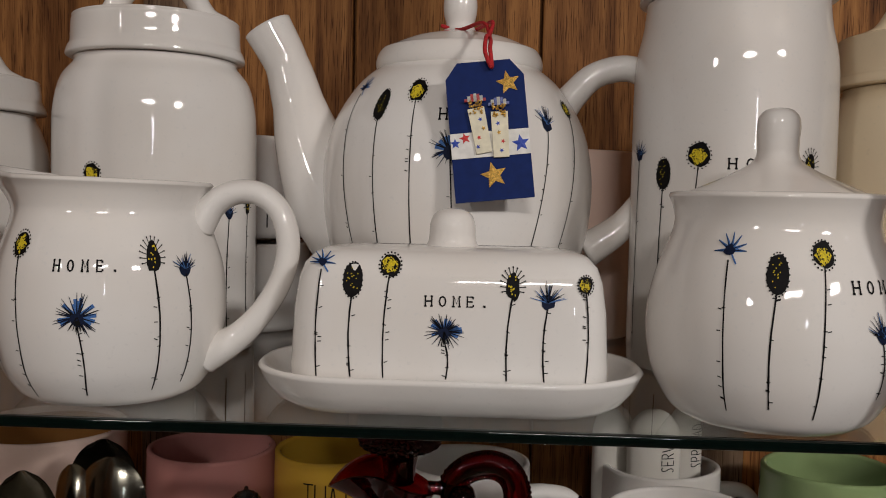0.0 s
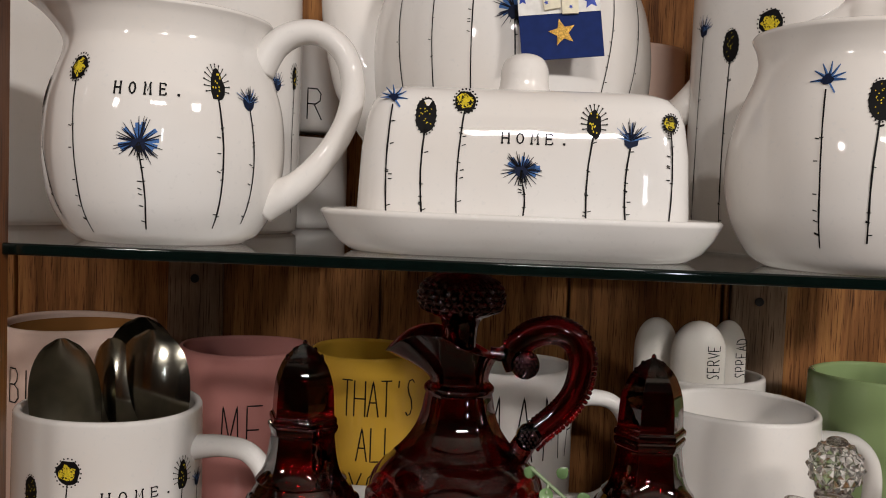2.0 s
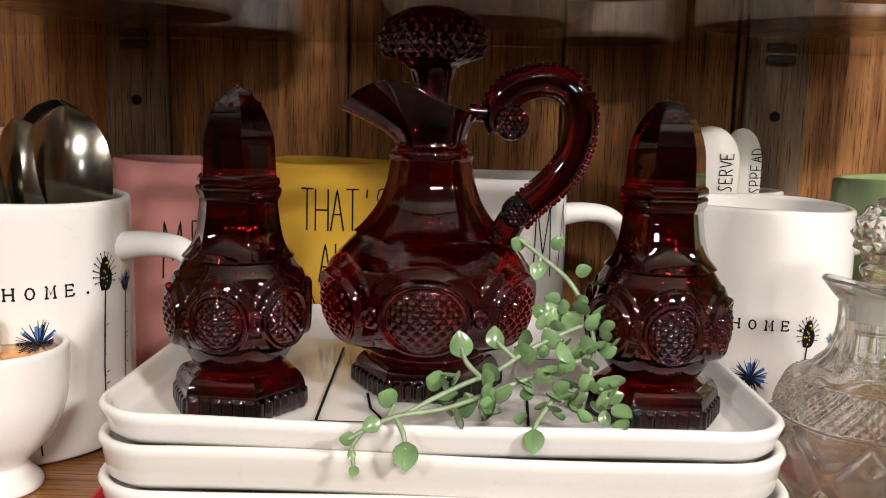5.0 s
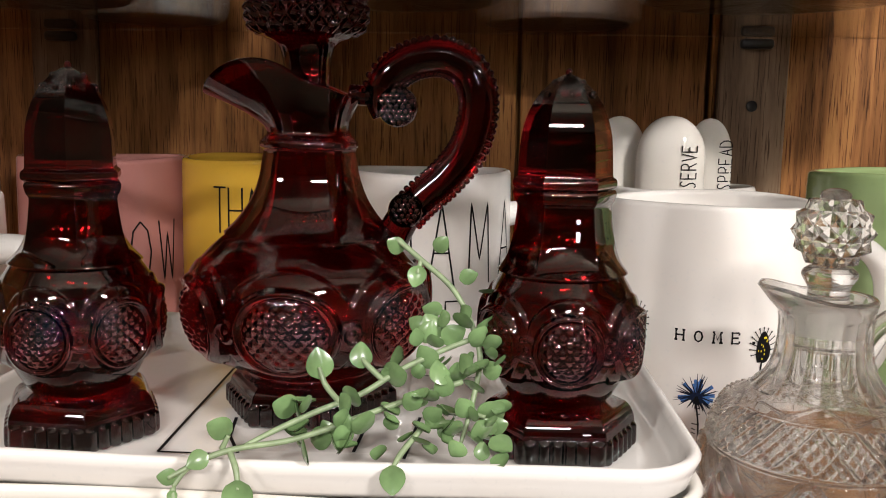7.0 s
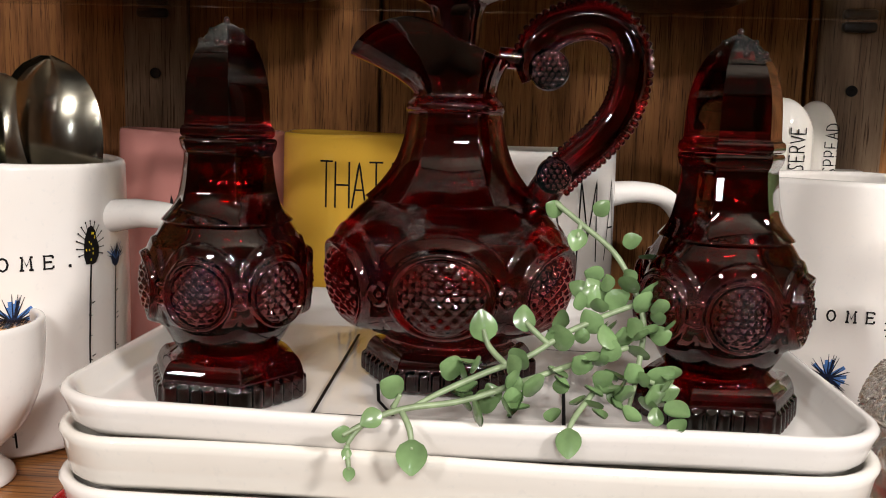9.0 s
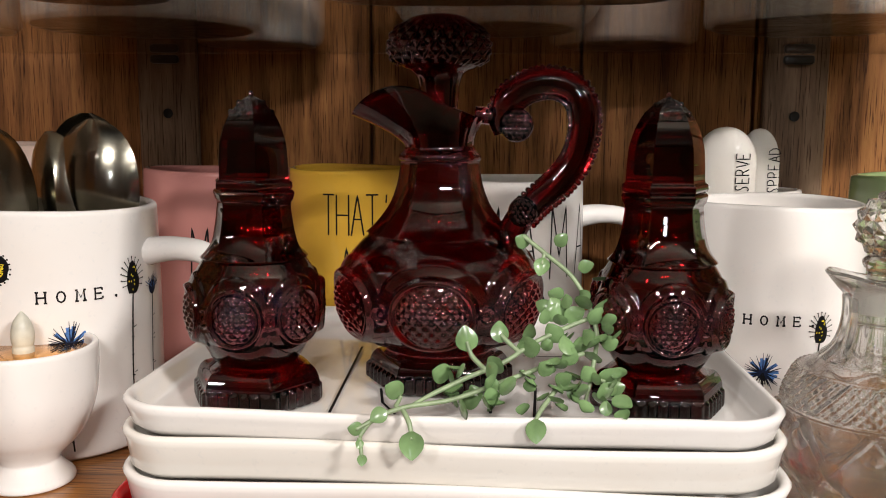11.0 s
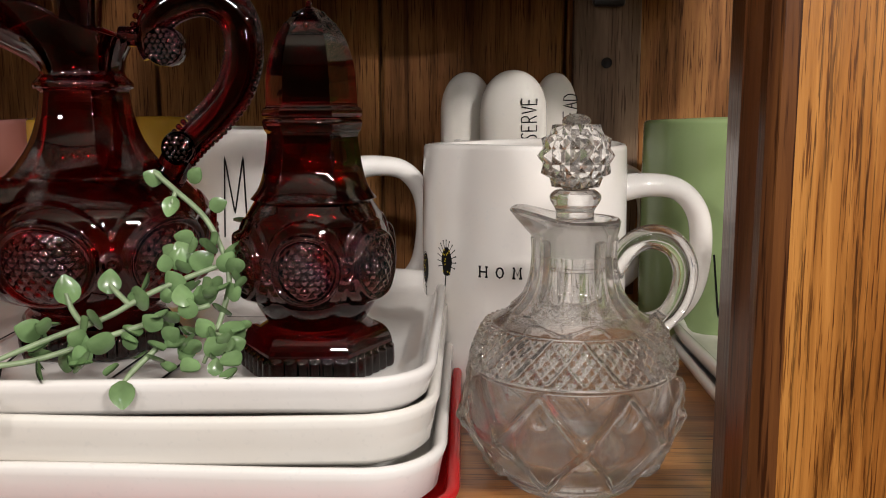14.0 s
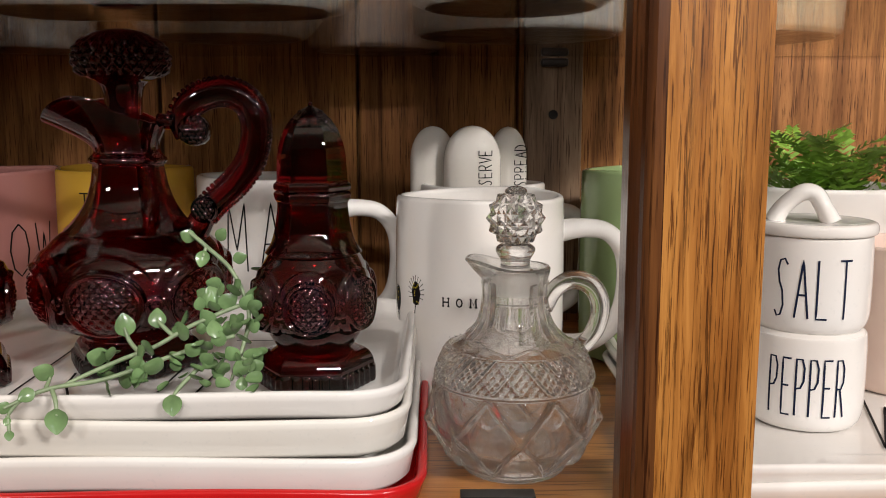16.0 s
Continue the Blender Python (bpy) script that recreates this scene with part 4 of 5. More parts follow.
def dish_front(lift):
    def at(u, v):
        zs, ins = (0.0085, 0.020, 0.045, 0.058, 0.0645, 0.069), (0, 0, 0.0012, 0.0030, 0.0052, 0.0092)
        c = float(np.interp(v, zs, ins))
        over = max(0.0, abs(u) - 0.0545)
        return Vector((u - math.copysign(over**2 * 12, u), -0.0365 + c - lift + over**2 * 28, v))
    return at


d_surfs = [dish_front(0.0003 + 0.00012 * k) for k in range(3)]
for i, (kind, u, v, fu, size) in enumerate((("star", -0.0555, 0.0655, -0.0565, 0.95), ("cone", -0.0415, 0.0580, -0.0418, 1.15), ("yellow", -0.0255, 0.0648, -0.0275, 0.95), ("corn", -0.0015, 0.0370, -0.0005, 1.25), ("bud", 0.0275, 0.0570, 0.0255, 1.05), ("dark_corn", 0.0425, 0.0530, 0.0415, 1.15), ("yellow", 0.0590, 0.0580, 0.0595, 0.75))):
    flower(butter, d_surfs, kind, u, v, (fu, 0.0165), size, seed=50 + i)
lettering(butter, "HOME.", dish_front(0.0003), 0.0035, 0.0478, 0.0050, 0.0034, 0.0026, 0.0006, serif=True)

# lidded sugar jar
JX, JY = 0.1282, 0.3985
jar = thing("sugar_jar", (JX, JY, ZG), "white glazed round lidded jar printed with flowers", "jar")
j_outer = smooth_profile([(0.034, 0), (0.0375, 0.001), (0.044, 0.006), (0.0513, 0.020), (0.0543, 0.036), (0.0538, 0.050), (0.0503, 0.065), (0.0452, 0.078), (0.0430, 0.086), (0.0438, 0.0925), (0.0459, 0.0975)], 6)
part("body", lathe(wall_profile(j_outer, 0.0045), 96), WHITE, jar)
lid = part("lid", lathe([(0, 0.094)] + smooth_profile([(0.0395, 0.094), (0.0415, 0.0965), (0.0395, 0.0985), (0.030, 0.1028), (0.019, 0.1078), (0.0115, 0.1122), (0.0090, 0.116), (0.0088, 0.122), (0.0092, 0.1275), (0.0085, 0.1325), (0.0055, 0.1358), (0, 0.1368)], 5), 72), WHITE, jar)
printed_flowers(jar, j_outer, [("star", -0.0368, 0.0757, -0.0354, 0.0105, 1.25), ("cone", -0.0149, 0.0670, -0.0166, 0.0132, 1.25), ("yellow", 0.0048, 0.0748, 0.0032, 0.0097, 1.05), ("dark_corn", 0.0298, 0.0459, 0.0333, 0.0174, 1.30), ("bud", 0.0600, 0.0680, 0.0580, 0.0100, 1.10)])
lettering(jar, "HOME.", on_lathe(j_outer), 0.0327, 0.0602, 0.0056, 0.0040, 0.0034, 0.0007, serif=True)

# teapot
TX, TY = -0.0171, 0.541
pot = thing("teapot", (TX, TY, ZG), "white glazed round teapot with printed flowers and a tagged lid", "teapot")
t_outer = smooth_profile([(0.040, 0), (0.044, 0.001), (0.051, 0.008), (0.0635, 0.030), (0.0745, 0.058), (0.0802, 0.085), (0.0805, 0.112), (0.0745, 0.138), (0.0610, 0.160), (0.0475, 0.172)], 6)
part("body", lathe([(0, 0)] + t_outer + [(0.044, 0.172), (0.044, 0.150), (0, 0.150)], 96), WHITE, pot)
lid = part("lid", lathe([(0, 0.168)] + smooth_profile([(0.0455, 0.1685), (0.0495, 0.1705), (0.0500, 0.176), (0.0475, 0.1815), (0.0440, 0.1835), (0.030, 0.1895), (0.014, 0.1935), (0.0098, 0.1955), (0.0085, 0.199), (0.0100, 0.206), (0.0098, 0.214), (0.0070, 0.2195), (0.003, 0.2215), (0, 0.222)], 5), 72), WHITE, pot)
part("spout", tube([(-0.042, 0, 0.050), (-0.060, 0, 0.070), (-0.0775, 0, 0.0960), (-0.0900, 0, 0.1250), (-0.0975, 0, 0.1500), (-0.1050, 0, 0.1740), (-0.1170, 0, 0.1960)], [0.028, 0.0290, 0.0280, 0.0215, 0.0160, 0.0135, 0.0150], 24, flat=0.9), WHITE, pot)
part("handle", tube([(0.060, 0, 0.146), (0.069, 0, 0.158), (0.082, 0, 0.170), (0.102, 0, 0.174), (0.119, 0, 0.164), (0.127, 0, 0.140), (0.121, 0, 0.110), (0.102, 0, 0.082), (0.078, 0, 0.064)], [0.010, 0.0085, 0.0078, 0.0078, 0.0078, 0.0078, 0.0078, 0.0085, 0.011], 16, flat=1.25), WHITE, pot)
printed_flowers(pot, t_outer, [("star", -0.0760, 0.1560, -0.0600, 0.030, 1.15), ("cone", -0.0473, 0.1444, -0.0430, 0.026, 1.35), ("yellow", -0.0240, 0.1517, -0.0236, 0.024, 1.25), ("corn", -0.0013, 0.1195, -0.0002, 0.02, 1.7), ("dark_corn", 0.0582, 0.1383, 0.0400, 0.022, 1.35), ("yellow", 0.0850, 0.1458, 0.0600, 0.022, 0.9)])
lettering(pot, "HOME.", on_lathe(t_outer), 0.0125, 0.1355, 0.0070, 0.0050, 0.0042, 0.0008, serif=True)

# paper tag tied to the teapot's lid
tag = thing("gift_tag", (0.0075, 0.4535, 1.4345), "navy paper gift tag with gold stars and tiny firecrackers", "tag")
tag.matrix_world = pose(0.0015, 0.4535, 1.4350, -7.5, -6.0, 2) @ Matrix.Diagonal((0.93, 0.93, 0.93, 1))


def card(points, y0, thick, mat, name, label="", bevel=0):
    bm = bmesh.new()
    a = [bm.verts.new((px, y0, pz)) for px, pz in points]
    b = [bm.verts.new((px, y0 - thick, pz)) for px, pz in points]
    bm.faces.new(a)
    bm.faces.new(b[::-1])
    for k in range(len(points)):
        j = (k + 1) % len(points)
        bm.faces.new((a[k], a[j], b[j], b[k]))
    return part(name, bm, mat, tag, label, smooth=False)


def star_at(cx, cz, r, turn, y0, mat, puff=0.0009):
    bm = bmesh.new()
    ring = []
    for k in range(10):
        a = radians(90 + turn + 36 * k)
        q = r if k % 2 == 0 else r * 0.44
        ring.append(bm.verts.new((cx + q * math.cos(a), y0, cz + q * math.sin(a))))
    top = bm.verts.new((cx, y0 - puff, cz))
    for k in range(10):
        bm.faces.new((ring[k], ring[(k + 1) % 10], top))
    bm.faces.new(ring[::-1])
    return part("star", bm, mat, tag, smooth=False)


HW, HH = 0.0215, 0.0385
card([(-HW, -HH), (HW, -HH), (HW, HH - 0.009), (HW - 0.007, HH), (-HW + 0.007, HH), (-HW, HH - 0.009)], 0, 0.0007, TAG_BLUE, "tag_card", "navy card with clipped corners")
card([(-HW, -0.0145), (HW, -0.0145), (HW, -0.0005), (-HW, -0.0005)], -0.0009, 0.0002, TAG_WHITE, "paper_band", "white printed band")
for cx, turn, low in ((-0.0050, 6, 0.0), (0.0058, -2, -0.003)):
    t = radians(turn)
    pts = [(-0.0042, -0.0125), (0.0042, -0.0125), (0.0046, 0.0125), (-0.0046, 0.0125)]
    pts = [(cx + px * math.cos(t) - pz * math.sin(t), low + px * math.sin(t) + pz * math.cos(t)) for px, pz in pts]
    card(pts, -0.0012, 0.0016, TAG_CREAM, "paper_firecracker", "cream paper firecracker with printed stars")
    top = (cx - 0.0125 * math.sin(t), low + 0.0125 * math.cos(t))
    bm = bmesh.new()
    rng = random.Random(cx)
    for i in range(40):
        ball(bm, (top[0] + rng.uniform(-0.0034, 0.0034), -0.0026 - rng.uniform(0, 0.0012), top[1] + rng.uniform(-0.003, 0.0045)), 0.0007, 5, 3)
    part("glitter_tuft", bm, GOLD_GLITTER, tag, "gold glitter tuft")
    bm = bmesh.new()
    for i in range(7):
        x0, z0 = top[0] - 0.0058 + 0.00166 * i, top[1] + 0.0035
        h = 0.0036 * math.sin(math.pi * (i + 0.5) / 7) + 0.0008
        f = bm.faces.new([bm.verts.new(q) for q in ((x0, -0.0034, z0), (x0 + 0.00166, -0.0034, z0), (x0 + 0.00166, -0.0034, z0 + h), (x0, -0.0034, z0 + h))])
        f.material_index = i % 2
    bmesh.ops.solidify(bm, geom=bm.faces[:], thickness=0.0004)
    part("paper_fan", bm, [STAR_RED if cx < 0 else STAR_BLUE, TAG_WHITE], tag, "striped paper fan", smooth=False)
    for i in range(4):
        star_at(cx + rng.uniform(-0.0025, 0.0025), low - 0.009 + 0.005 * i, 0.0014, rng.uniform(0, 70), -0.0029, (STAR_BLUE, STAR_RED, GOLD_GLITTER)[i % 3], 0.0002)
star_at(0.0125, 0.0255, 0.0068, 8, -0.0012, GOLD_GLITTER)
star_at(0.0005, -0.0248, 0.0075, 10, -0.0012, GOLD_GLITTER)
star_at(0.0165, -0.0085, 0.0050, 5, -0.0012, STAR_BLUE, 0.0004)
star_at(-0.0135, -0.0035, 0.0032, 12, -0.0012, STAR_RED, 0.0004)
star_at(-0.0190, -0.0060, 0.0030, 0, -0.0012, STAR_BLUE, 0.0004)
yarn = part("yarn_tie", tube([(TX - 0.011, TY - 0.004, 1.5035), (TX + 0.0, TY - 0.013, 1.4995), (-0.003, 0.487, 1.4955), (0.001, 0.470, 1.484), (0.0010, 0.4575, 1.477), (0.0020, 0.4545, 1.467), (-0.0015, 0.4550, 1.475), (-0.0010, 0.464, 1.484), (0.0005, 0.470, 1.486), (0.0020, 0.484, 1.4955), (TX + 0.012, TY - 0.009, 1.5015), (TX + 0.006, TY + 0.006, 1.503), (TX - 0.011, TY - 0.004, 1.5035)], 0.0011, 8), YARN)
tagged(yarn, "red yarn tie looped round the teapot knob", "yarn tie")

# canisters behind
can, c_out = lidded_canister((-0.1990, 0.5325, ZG), 0.0590, 0.1725, WHITE, "tall white glazed lidded canister printed with flowers", lid_h=0.0245, neck=0.80, lid_r=0.862)
printed_flowers(can, c_out, [("yellow", -0.0147, 0.1042, -0.014, 0.012, 1.1), ("corn", 0.018, 0.07, 0.018, 0.01, 1.6), ("dark_corn", 0.0645, 0.0851, 0.0630, 0.012, 1.1), ("bud", 0.0830, 0.0891, 0.082, 0.012, 1.1)])
tall, c_out = lidded_canister((0.1424, 0.5255, ZG), 0.0565, 0.2085, WHITE, "very tall white glazed lidded canister printed with flowers and HOME", lid_h=0.026, neck=0.895, lid_r=0.955)
printed_flowers(tall, c_out, [("dark_corn", -0.0750, 0.1235, -0.0770, 0.01, 1.25), ("cone", -0.0525, 0.1101, -0.0540, 0.012, 1.35), ("yellow", -0.0314, 0.1198, -0.0360, 0.012, 1.3), ("corn", -0.002, 0.080, -0.002, 0.01, 1.7), ("bud", 0.0289, 0.1152, 0.028, 0.012, 1.2)])
lettering(tall, "HOME.", on_lathe(c_out), 0.0040, 0.1128, 0.0062, 0.0046, 0.0044, 0.0008, serif=True)
lidded_canister((-0.3255, 0.525, ZG), 0.0575, 0.1395, WHITE, "shorter white glazed lidded canister", lid_h=0.021, neck=0.86, lid_r=0.955, arch_turn=20)
lidded_canister((0.2640, 0.5450, ZG), 0.0590, 0.1640, CREAM, "cream glazed lidded canister", lid_h=0.030, neck=0.84, lid_r=0.95)

GROUP_TOP = "mugs on the glass shelf"
back_mug, m_out = mug("mug", (-0.1660, 0.632, ZG), 0.041, 0.062, WHITE, "white stacked stoneware mug lettered R behind the teapot", handle=None, group=GROUP_TOP)
back_mug2, m_out = mug("mug", (-0.1660, 0.632, ZG + 0.0645), 0.041, 0.070, WHITE, "white stoneware mug stacked on another, lettered R", handle=None, group=GROUP_TOP)
lettering(back_mug2, "R", on_lathe(m_out), 0.0255, 0.008, 0.02, 0.011, 0.004, 0.0009)
mug("mug", (0.0600, 0.636, ZG), 0.046, 0.130, BLUSH, "blush pink stoneware mug behind the teapot", handle=None, group=GROUP_TOP)

# ---- lower shelf ----
for i, (mat, h, word, dx, hx, front) in enumerate(((RED, 0.0140, "red", 0.0010, 0.1250, 0.3535), (WHITE, 0.0170, "white", 0.0010, 0.1210, 0.3560), (IVORY, 0.0180, "ivory", 0.0, 0.1198, 0.3565), (WHITE, 0.0135, "white", -0.0003, 0.1192, 0.3575))):
    base = (ZW, ZW + 0.0085, ZW + 0.0232, ZW + 0.0370)[i]
    hy = 0.0930 - 0.001 * i
    plate = serving_plate((-0.0315 + dx, front + hy, base), hx, hy, h, mat, f"{word} glazed rounded rectangular serving plate in a stack", seed=i)
TOP_FLOOR = ZW + 0.0370 + 0.0052


def plate_ink(lift):
    def at(u, v):
        return Vector((u, v, 0.0046 + lift))
    return at


# thin brush letters on the top plate, mostly hidden by what stands on it
for line in (((-0.0440, -0.0650), (-0.0470, 0.0350)), ((-0.0440, -0.0650), (-0.0235, -0.0650)), ((-0.0290, -0.0320), (-0.0260, -0.0500), (-0.0195, -0.0640)), ((0.0155, -0.0600), (0.0165, -0.0250)), ((0.0335, -0.0260), (0.0315, -0.0640)), ((0.0295, 0.0240), (0.0515, 0.0240))):
    bm = bmesh.new()
    ribbon(bm, line, 0.0011, plate_ink(0.0009))
    part("letter_stroke", bm, INK, plate, smooth=False)

ruby_cruet((-0.0385, 0.432, TOP_FLOOR + 0.0004))
ruby_shaker((0.0470, 0.4030, TOP_FLOOR + 0.0004), 2, 0, "ruby pressed glass shaker with a six sided pointed cap")
ruby_shaker((-0.1070, 0.4000, TOP_FLOOR + 0.0004), -4, -7, "ruby pressed glass shaker with a six sided pointed cap")
crystal_cruet((0.1325, 0.4120, ZW + 0.0003))

# mugs
left_mug, m_out = mug("mug", (-0.2225, 0.4700, ZW), 0.0477, 0.1115, WHITE, "white stoneware mug printed with flowers and HOME holding spoons", handle=88)
printed_flowers(left_mug, m_out, [("cone", -0.0218, 0.0765, -0.0215, 0.008, 1.15), ("yellow", -0.0008, 0.0875, -0.0030, 0.008, 1.25), ("corn", 0.0274, 0.0540, 0.0270, 0.006, 1.5), ("bud", 0.0575, 0.0790, 0.0560, 0.006, 1.3), ("dark_corn", 0.0720, 0.0750, 0.0700, 0.006, 1.05)])
lettering(left_mug, "HOME.", on_lathe(m_out), 0.0325, 0.0727, 0.0056, 0.0042, 0.0036, 0.0007, serif=True)
right_mug, m_out = mug("mug", (0.1232, 0.5320, ZW), 0.0475, 0.1115, WHITE, "white stoneware mug printed with flowers and HOME", handle=96)
printed_flowers(right_mug, m_out, [("bud", -0.0401, 0.0609, -0.0430, 0.006, 1.2), ("cone", -0.060, 0.055, -0.060, 0.006, 1.1), ("corn", -0.0122, 0.0330, -0.0120, 0.006, 1.4), ("bud", 0.0135, 0.0538, 0.0130, 0.006, 1.15), ("dark_corn", 0.030, 0.051, 0.029, 0.006, 1.05)])
lettering(right_mug, "HOME.", on_lathe(m_out), -0.0055, 0.0561, 0.0052, 0.0038, 0.0036, 0.0007, serif=True)

sp = ZW + 0.008
spoon((-0.2330, 0.4560, sp), (1.5, -3.5), 10, 0.139, 0.0180, 0.062)
spoon((-0.2150, 0.4890, sp), (-2, 0), 4, 0.145, 0.0205, 0.060)
spoon((-0.1990, 0.4700, sp), (1, 1.0), 178, 0.142, 0.0205, 0.060)
spoon((-0.2050, 0.4640, sp), (2, 9.5), 160, 0.138, 0.0170, 0.060)

pink, m_out = mug("mug", (-0.1850, 0.6010, ZW), 0.0440, 0.122, PINK, "dusty pink stoneware mug lettered MEOW", handle=None)
lettering(pink, "MEOW", on_lathe(m_out), 0.0265, 0.0580, 0.0318, 0.0110, 0.0050, 0.0009)
yellow, m_out = mug("mug", (-0.0985, 0.6020, ZW), 0.0425, 0.123, YELLOW, "mustard yellow stoneware mug lettered THAT'S ALL", handle=None)
lettering(yellow, "THAT'S", on_lathe(m_out), 0.0095, 0.0863, 0.0228, 0.0070, 0.0014, 0.0009)
lettering(yellow, "ALL", on_lathe(m_out), 0.0080, 0.0579, 0.0215, 0.0068, 0.0022, 0.0009)
lettering(yellow, "YO", on_lathe(m_out), 0.0010, 0.0290, 0.0215, 0.0080, 0.0030, 0.0009)
mama, m_out = mug("mug", (-0.0085, 0.6000, ZW), 0.0440, 0.118, WHITE, "white stoneware mug lettered MAMA", handle=92)
lettering(mama, "MAMA", on_lathe(m_out), 0.0200, 0.0629, 0.0408, 0.0130, 0.0078, 0.0009)
lettering(mama, "B", on_lathe(m_out), 0.0180, 0.0160, 0.0390, 0.012, 0.0065, 0.0009)
green, m_out = mug("mug", (0.2365, 0.6020, ZW), 0.0450, 0.121, GREEN, "sage green stoneware mug lettered IT", handle=None)
lettering(green, "IT", on_lathe(m_out), -0.0065, 0.0723, 0.0336, 0.0110, 0.0006, 0.0010)
lettering(green, "WI", on_lathe(m_out), -0.0020, 0.0220, 0.0320, 0.013, 0.003, 0.0010)
blush, m_out = mug("mug", (-0.2905, 0.5850, ZW), 0.0490, 0.136, BLUSH, "blush pink stoneware mug with a brown glazed inside", handle=None, inside=BROWN)
lettering(blush, "BL", on_lathe(m_out), -0.0150, 0.0900, 0.0210, 0.009, 0.005, 0.0009)

# cup of measuring spoons whose round bowls show their writing
cup, m_out = mug("mug", (0.1300, 0.6380, ZW), 0.0430, 0.1100, WHITE, "white stoneware cup with a handle holding ceramic spreaders", handle=96, handle_size=0.8)
for i, (cx, w, top, word) in enumerate(((0.0965, 0.0148, 0.1475, ""), (0.1225, 0.0185, 0.1480, "SERVE"), (0.1475, 0.0125, 0.1470, "SPREAD"))):
    ob = thing("ceramic_spreader", (cx, (0.636, 0.622, 0.640)[i], ZW + 0.008), "white ceramic spreader handle with rounded end" + (f" lettered {word}" if word else ""), "spreader", "spreaders in the cup")
    secs = []
    for t in [0.0, 0.2, 0.4, 0.6, 0.75, 0.8, 0.84, 0.88, 0.91, 0.94, 0.96, 0.975, 0.987, 0.995, 1.0]:
        hw = w * (0.75 + 0.25 * min(1, t * 2)) * (math.sqrt(max(0.0, 1 - ((t - 0.84) / 0.16) ** 2)) if t > 0.84 else 1) + 0.0004
        hy = 0.55 * hw
        secs.append(([(hw * math.cos(radians(a)), hy * math.sin(radians(a))) for a in range(0, 360, 15)], (top - 0.008) * t))
    part("grip", loft(secs), IVORY, ob)
    if word:
        flat = lambda u, v: Vector((0.0085 - v, -0.56 * w * math.sqrt(max(0.05, 1 - ((0.0085 - v) / w) ** 2)) - 0.0005, u))  # noqa: E731
        lettering(ob, word, flat, 0.1130, -0.004, 0.0085, 0.0036, 0.0012, 0.0007)

# little footed cup with a flameless tea light
tea = thing("candle_cup", (-0.2075, 0.4120, ZW), "small white footed cup with a gold topped flameless candle", "candle cup")
cup_out = smooth_profile([(0.0155, 0), (0.0175, 0.0008), (0.0170, 0.0035), (0.0125, 0.0085), (0.0130, 0.012), (0.0215, 0.021), (0.0270, 0.034), (0.0288, 0.048), (0.0290, 0.0575)], 6)
part("cup", lathe(wall_profile(cup_out, 0.003, 0.014), 64), WHITE, tea)
part("gold_top", lathe([(0, 0.0525), (0.0250, 0.0523), (0.0257, 0.0535), (0.0250, 0.0548), (0.005, 0.0552), (0, 0.0552)], 48), GOLD, tea, "shiny gold foil top")
part("flame", lathe(smooth_profile([(0.0042, 0.0545), (0.0043, 0.0565), (0.0040, 0.0580), (0.0044, 0.0595), (0.0046, 0.0630), (0.0036, 0.0675), (0.0018, 0.0705), (0, 0.0725)], 4), 24, lambda a, r, z: (r, z)), WAX, tea, "frosted plastic flame")

lettering(tea, "H", lambda u, v: Vector((u, v, 0.0556)), 0.0125, 0.0020, 0.0062, 0.0042, 0.002, 0.0007, serif=True)

# cabinet catch at the front of the shelf
catch = thing("door_catch", (0.1215, 0.3500, ZW), "black metal double roller door catch on the shelf", "door catch")
part("plate", box(-0.0145, 0.0145, -0.006, 0.010, 0.0003, 0.0025, 0.0006), BLACK_METAL, catch, smooth=False)
for s in (-1, 1):
    part("arm", box(s * 0.0125 - 0.0018, s * 0.0125 + 0.0018, -0.006, 0.008, 0.0026, 0.0125, 0.0006), BLACK_METAL, catch, smooth=False)
    bm = lathe([(0, 0), (0.0030, 0), (0.0034, 0.0006), (0.0034, 0.0085), (0.0030, 0.009), (0, 0.009)], 20)
    bmesh.ops.transform(bm, matrix=Matrix.Translation((s * 0.0042, -0.003, 0.0027)), verts=bm.verts)
    part("roller", bm, ROLLER, catch, "brown plastic roller")
part("hood", box(-0.0143, 0.0143, 0.0, 0.0085, 0.0108, 0.0128, 0.0006), BLACK_METAL, catch, smooth=False)

